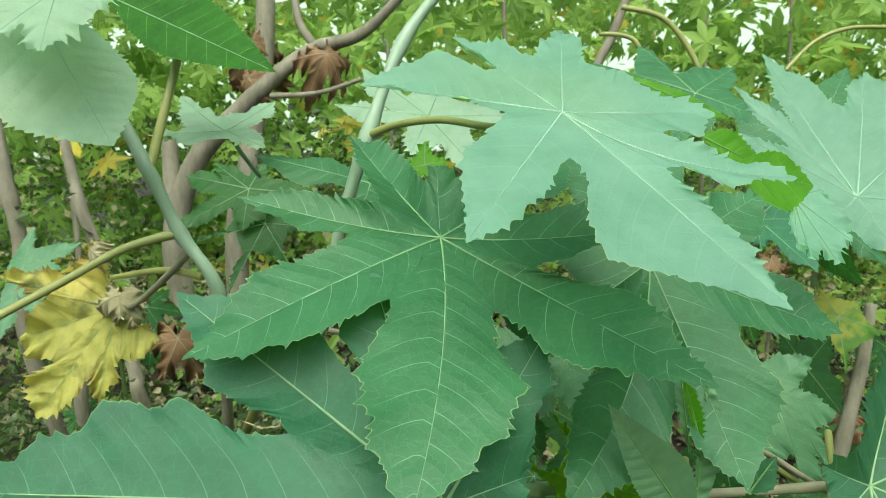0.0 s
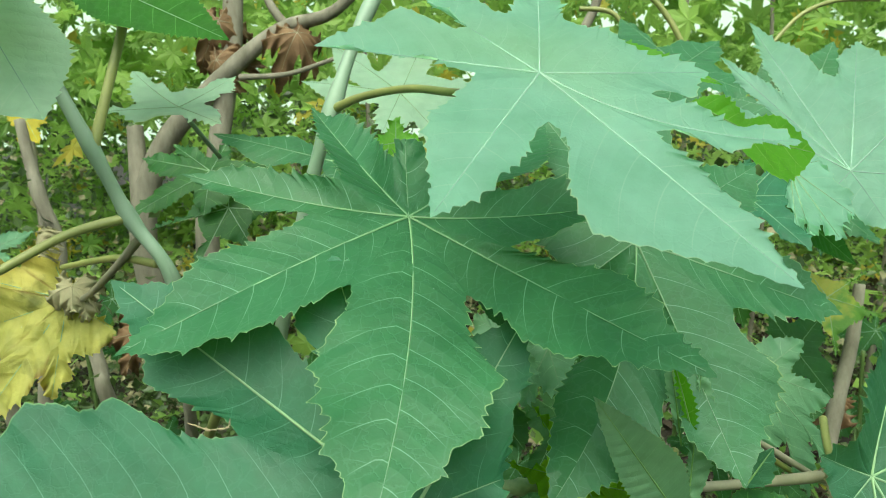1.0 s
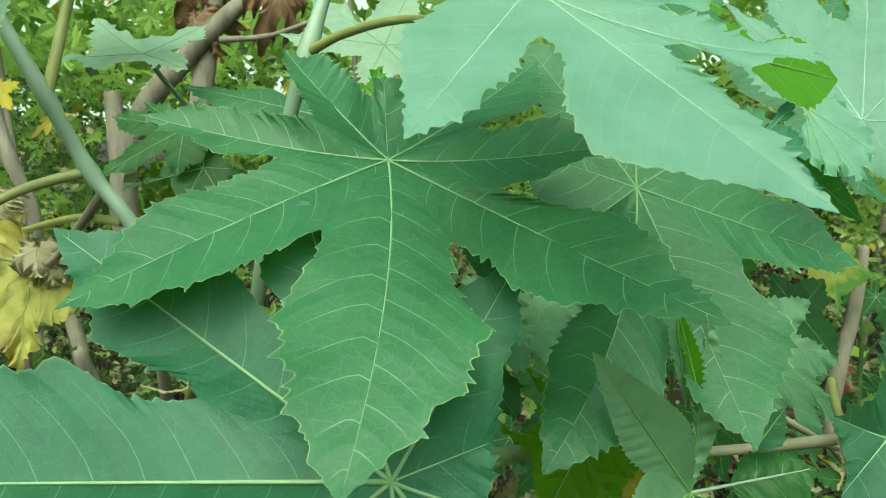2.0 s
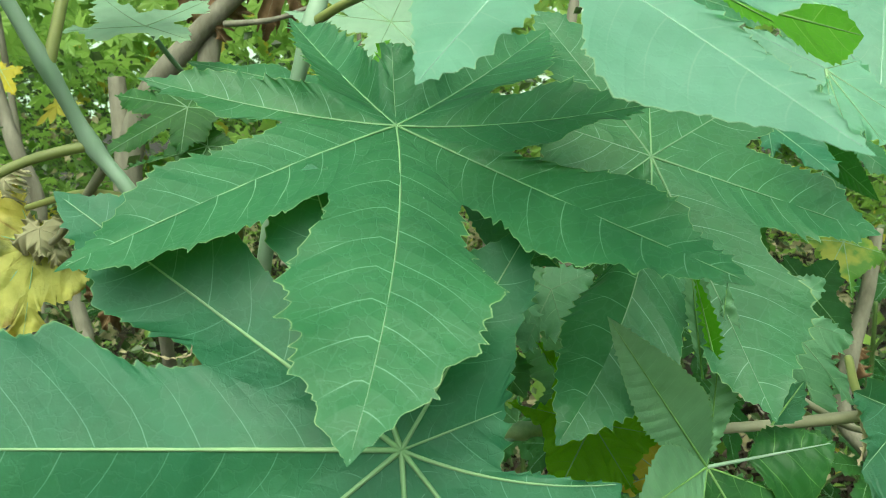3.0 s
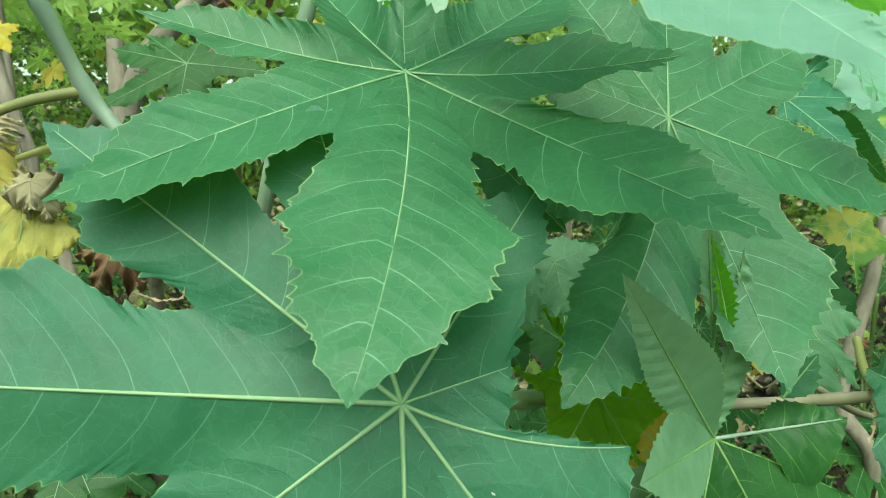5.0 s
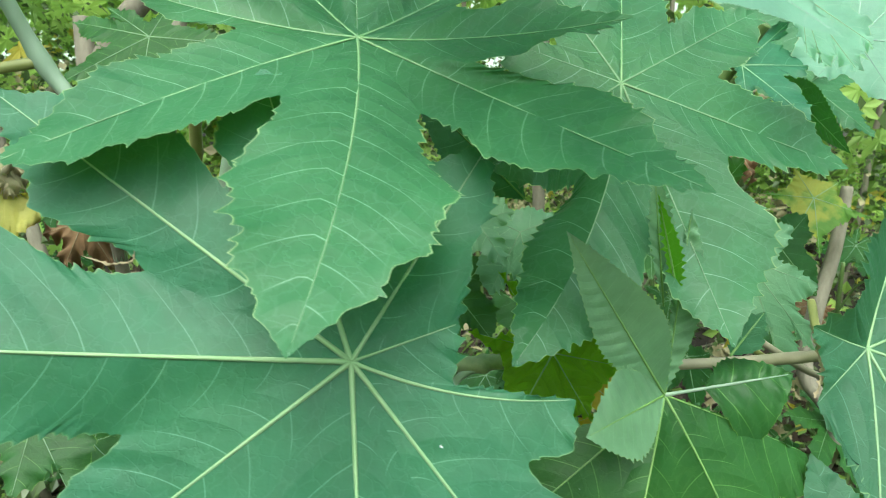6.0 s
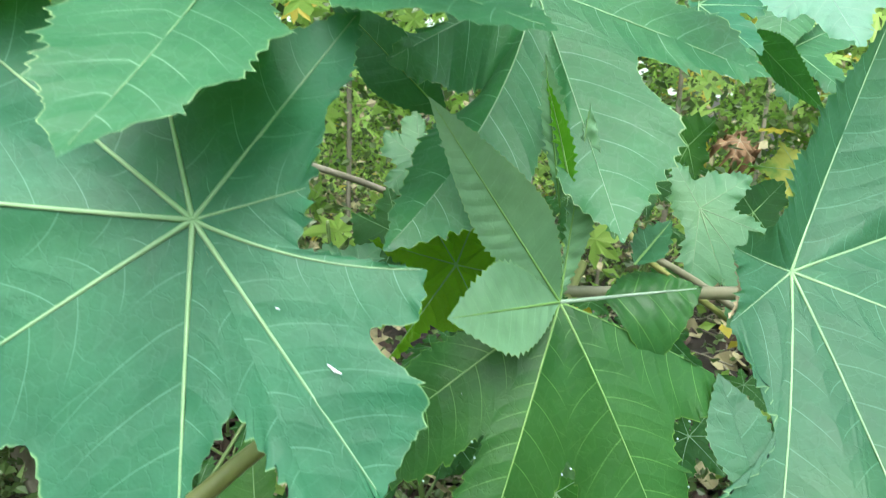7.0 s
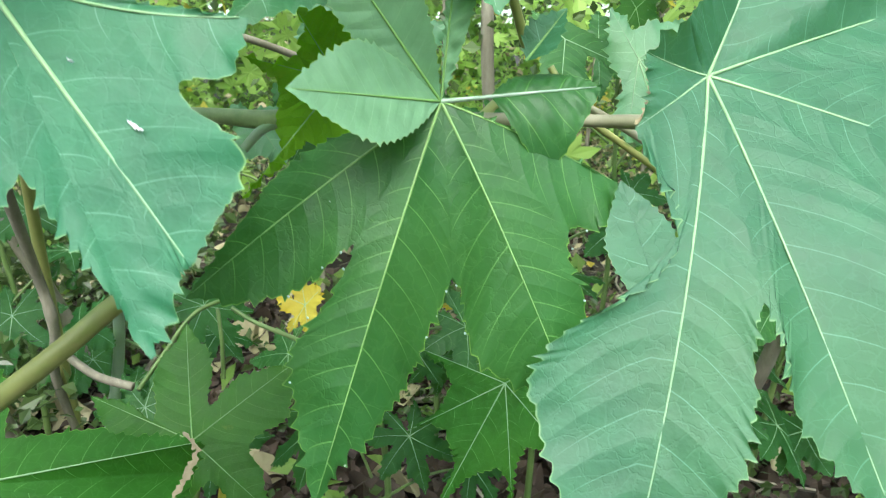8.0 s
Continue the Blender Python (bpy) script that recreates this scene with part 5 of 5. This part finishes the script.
trunk([(0.741, 1.147, 0.896), (0.720, 1.121, 0.800), (0.685, 1.092, 0.695), (0.670, 1.068, 0.607), (0.722, 1.047, 0.473), (0.7, 1.25, 0.0)], [.009, .011, .013, .013, .012, .014], m_bark, "crooked grey-brown sapling among leaves")
trunk([(0.424, 1.580, 1.525), (0.377, 1.559, 1.403), (0.333, 1.542, 1.305), (0.307, 1.507, 1.110), (0.308, 1.462, 0.737), (0.42, 1.6, 0.0)], [.009, .01, .011, .012, .013, .016], m_bark, "dark slender stem behind the leaves")
arch_plant = thing("castor_bean_plant", "castor bean plant with long arching leaf stalks", "plant", (0.6, 1.6, 0))
tube("petiole", [(0.370, 1.465, 1.444), (0.451, 1.461, 1.423), (0.503, 1.451, 1.366), (0.537, 1.439, 1.297)], [0.006, 0.006, 0.006, 0.006], m_petiole, arch_plant)
tube("petiole", [(0.323, 1.455, 1.390), (0.393, 1.453, 1.378), (0.427, 1.441, 1.309)], [0.005, 0.005, 0.005], m_petiole, arch_plant)
tube("petiole", [(0.655, 1.339, 1.305), (0.709, 1.348, 1.357), (0.774, 1.352, 1.383), (0.860, 1.353, 1.385)], [0.004, 0.004, 0.004, 0.004], m_petiole, arch_plant)
for px, r in ((0.72, .007), (0.95, .009), (1.3, .008), (-0.2, .008), (0.2, .009), (1.9, .012), (-1.9, .015), (-1.2, .01)):
    tube("stem", [(px, 2.4 + 0.2 * px, 0.0), (px + 0.03, 2.4 + 0.2 * px, 1.0), (px - 0.02, 2.45 + 0.2 * px, 2.6)], [r * 1.3, r, r * 0.7], m_bark, arch_plant, "thin straight grey stem", ring=7)

# ---- young plants that fill the gaps under the large leaves ----
def seedling(x, y, height, seed, count=6, size=0.1):
    r = random.Random(seed)
    z0 = ground_height(x, y)
    p = thing("castor_bean_seedling", "young castor bean plant with small green leaves", "plant", (x, y, z0), "young plants in the undergrowth")
    top = (x + r.uniform(-0.06, 0.06), y + r.uniform(-0.05, 0.05), z0 + height)
    tube("stem", [(x, y, z0), ((x + top[0]) / 2 + 0.02, (y + top[1]) / 2, z0 + height * 0.5), top], [.007, .0055, .004], m_lowstalk, p, ring=7)
    for k in range(count):
        a = 2.4 * k + r.uniform(-0.4, 0.4)
        h = z0 + height * (0.45 + 0.6 * k / count)
        reach = r.uniform(0.09, 0.17)
        c = (x + reach * math.cos(a), y + reach * math.sin(a) * 0.7, h + 0.03)
        tube("petiole", [(x + (top[0] - x) * 0.6, y, h - 0.05), ((x + c[0]) / 2, (y + c[1]) / 2, h + 0.01), (c[0], c[1], c[2] - 0.002)], [.0028, .0024, .002], m_lowstalk, p, ring=6)
        n = Vector((0.5 * math.cos(a), 0.4 * math.sin(a) - 0.45, 0.8))
        m = leaf_pose(c, n) @ Matrix.Rotation(r.uniform(-0.6, 0.6), 4, "Z")
        leaf(p, c, n, regular(7, size * r.uniform(0.75, 1.15), seed * 31 + k, 0.42, 310, 0.14, 1.6), m_low_shade if r.random() < 0.75 else m_young, "", m=m, n0=5, n1=30, nv=4, seed=seed * 17 + k, vein=0.0009)


for sx, sy, sh, ss in ((-0.55, 1.25, 0.62, 1), (-0.25, 1.12, 0.5, 2), (0.12, 1.02, 0.52, 3), (0.36, 1.12, 0.62, 4), (0.62, 1.08, 0.5, 5), (0.85, 1.3, 0.7, 6), (1.1, 1.5, 0.8, 7), (0.2, 1.35, 0.75, 8), (-0.1, 1.5, 0.7, 9), (0.55, 1.5, 0.85, 10), (-0.8, 1.6, 0.8, 11), (0.95, 1.05, 0.42, 12)):
    seedling(sx, sy, sh, ss)

# ---- withered leaves that hang in the branches ----
def withered(center, normal, size, seed, label="crumpled brown withered leaf hanging on a branch"):
    t = thing("withered_leaf", label, "leaf", center)
    leaf(t, center, normal, regular(6, size, seed, 0.5, 300, 0.2, 9.0), m_withered, "", m_brownstem, seed=seed, n1=26, wave=0.03, fold=1.3, name="blade")


withered((-0.474, 1.764, 1.416), (0.3, -0.8, 0.3), 0.1, 3)
withered((-0.481, 1.748, 1.326), (-0.3, -0.8, 0.2), 0.09, 4)
withered((-0.278, 1.707, 1.381), (0.3, -0.7, 0.5), 0.09, 5)
withered((-0.448, 1.107, 0.854), (0.3, -0.7, 0.5), 0.07, 6)
withered((0.786, 1.603, 0.884), (0.1, -0.6, 0.6), 0.07, 7, "crumpled brown withered leaf in the undergrowth")
withered((0.705, 1.130, 0.699), (0.1, -0.6, 0.6), 0.06, 8, "crumpled brown withered leaf in the undergrowth")


# ---- thicket ----
def star(r, lobes=7):
    """A small palmate leaf as a fan: centre, then shoulder, tip, shoulder and sinus of each lobe, slightly cupped."""
    pts = [(0, 0, 0)]
    for k in range(lobes):
        size = r.uniform(0.75, 1.1) * (0.6 if k == 0 else 1.0)
        for off, d in ((-0.3, 0.66), (0.0, 1.0), (0.3, 0.66), (0.5, 0.46)):
            a = 2 * math.pi * (k + off + r.uniform(-0.05, 0.05)) / lobes
            q = d * size
            pts.append((q * math.cos(a), q * math.sin(a), -0.25 * q * q + r.uniform(-0.05, 0.05)))
    n = 4 * lobes
    return pts, [(0, 1 + k, 1 + (k + 1) % n) for k in range(n)]


def leaflet(r):
    w = r.uniform(0.28, 0.42)
    return [(0, 0, 0), (0.5, -w, 0.06), (1, 0, -0.1), (0.5, w, 0.06)], [(0, 1, 2, 3)]


def scatter(name, label, category, count, where, size, mat, make, seed, lean=0.9):
    """One mesh of many leaves. where(r) gives a place or None."""
    r = random.Random(seed)
    verts, faces = [], []
    for _ in range(count):
        p = where(r)
        if p is None:
            continue
        pts, fs = make(r)
        m = Euler((r.gauss(0.5, lean), r.gauss(0, lean * 0.7), r.uniform(0, 6.28))).to_matrix() * (r.uniform(*size))
        base = len(verts)
        c = Vector(p)
        for q in pts:
            verts.append(m @ Vector(q) + c)
        faces += [tuple(base + i for i in f) for f in fs]
    return tagged(new(name, mesh_of(name, verts, faces, mat, False)), label, category, kind="stuff")


def box(x, y, z, clump=0.0):
    def where(r):
        p = (r.uniform(*x), r.uniform(*y), r.uniform(*z))
        if clump and noise.noise((p[0] * 1.7, p[1] * 1.7, p[2] * 1.7)) < clump - 0.4:
            return None
        return p
    return where


def disc(at, size, up, clump=0.0):
    """Places on the ground, thinning out away from the middle."""
    def where(r):
        a, d = r.uniform(0, 6.283), size * r.random() ** 0.85
        px, py = at[0] + d * math.cos(a), at[1] + d * math.sin(a)
        if clump and noise.noise((px * 1.7, py * 1.7, 0.3)) < clump - 0.4 and noise.noise((px * 0.8, py * 0.8, 7.3)) < 0.1:
            return None
        return (px, py, ground_height(px, py) + r.uniform(0.003, up))
    return where


def ring(r0, r1, z):
    def where(r):
        a, d = r.uniform(0, 6.283), r.uniform(r0, r1)
        # half-height bushes behind the view are unseen, added to block low light
        top = z[1] if math.sin(a) > -0.2 else 0.5 * z[1]
        return (d * math.cos(a), 0.6 + d * math.sin(a), z[0] + (top - z[0]) * r.random() ** 1.3)
    return where


scatter("thicket_leaves", "yellow-green thicket leaves behind, sunlight put into their colour", "foliage", 6400, box((-2.8, 2.8), (1.8, 4.6), (1.15, 2.7), 0.3), (0.03, 0.085), m_far_sunlit, star, 1)
scatter("thicket_leaves", "green leaves of the thicket behind", "foliage", 800, box((-2.2, 2.2), (1.6, 3.6), (0.45, 1.3), 0.35), (0.035, 0.09), m_far_sunlit, star, 2)
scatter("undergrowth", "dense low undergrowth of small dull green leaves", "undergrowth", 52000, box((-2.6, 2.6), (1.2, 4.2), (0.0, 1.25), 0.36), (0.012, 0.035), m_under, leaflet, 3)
scatter("dry_undergrowth", "dry straw-coloured leaves and stalks among the undergrowth", "undergrowth", 9000, box((-2.6, 2.6), (2.0, 4.2), (0.0, 1.1), 0.45), (0.015, 0.045), m_straw, leaflet, 12)
scatter("far_bushes", "distant bushes, with unseen ones added behind against low light", "bush", 14000, ring(5.0, 8.0, (0.0, 4.6)), (0.12, 0.28), m_far_sunlit, star, 4)
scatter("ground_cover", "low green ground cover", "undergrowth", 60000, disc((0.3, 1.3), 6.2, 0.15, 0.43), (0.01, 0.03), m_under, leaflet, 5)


def curled(r):
    """A dry leaf curled into a trough with a ragged outline."""
    n, k = 5, 3
    pts = []
    curl = r.uniform(0.6, 1.6)
    for i in range(n):
        s = i / (n - 1)
        w = 0.42 * math.sin(math.pi * (0.1 + 0.82 * s)) * r.uniform(0.75, 1.2)
        for j in range(k):
            v = (j - 1) * w
            pts.append((s, v, curl * v * v * 1.5 + 0.12 * math.sin(3 * s + r.uniform(-0.4, 0.4))))
    fs = [(i * k + j, i * k + j + 1, (i + 1) * k + j + 1, (i + 1) * k + j) for i in range(n - 1) for j in range(k - 1)]
    return pts, fs


def on_ground(x, y, up=0.02):
    def where(r):
        px, py = r.uniform(*x), r.uniform(*y)
        return (px, py, ground_height(px, py) + r.uniform(0.004, up))
    return where


scatter("leaf_litter", "curled brown dead leaves lying on the soil", "leaf litter", 8000, disc((0.3, 1.3), 6.0, 0.02), (0.03, 0.085), m_dead, curled, 6, 0.35)


scatter("leaf_litter", "small curled tan dead leaves under the plants", "leaf litter", 3000, on_ground((-0.9, 1.5), (0.7, 2.2), 0.035), (0.02, 0.06), m_dead, curled, 8, 0.6)


scatter("leaf_litter", "pale straw-coloured dead leaves farther off", "leaf litter", 3200, disc((0.3, 5.2), 4.2, 0.06), (0.05, 0.13), m_straw, curled, 9, 0.5)
scatter("ground_cover", "tall ground cover farther off", "undergrowth", 16000, disc((0.3, 5.2), 4.2, 0.5, 0.4), (0.025, 0.07), m_far_sunlit, leaflet, 10)


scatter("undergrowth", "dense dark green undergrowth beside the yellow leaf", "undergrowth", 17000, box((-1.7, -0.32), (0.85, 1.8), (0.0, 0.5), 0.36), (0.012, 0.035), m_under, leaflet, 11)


def twig(r):
    w = r.uniform(0.012, 0.03)
    b = r.uniform(-0.15, 0.15)
    pts = []
    for s in (0.0, 0.5, 1.0):
        for k in range(3):
            a = 2.094 * k
            pts.append((s, b * 4 * s * (1 - s) + w * math.cos(a), w * math.sin(a)))
    fs = [(i * 3 + k, i * 3 + (k + 1) % 3, i * 3 + 3 + (k + 1) % 3, i * 3 + 3 + k) for i in range(2) for k in range(3)]
    return pts, fs


scatter("twigs", "thin dry twigs scattered on the soil", "twigs", 500, on_ground((-1.6, 2.2), (0.5, 3.0), 0.04), (0.08, 0.3), m_bark, twig, 7, 0.12)
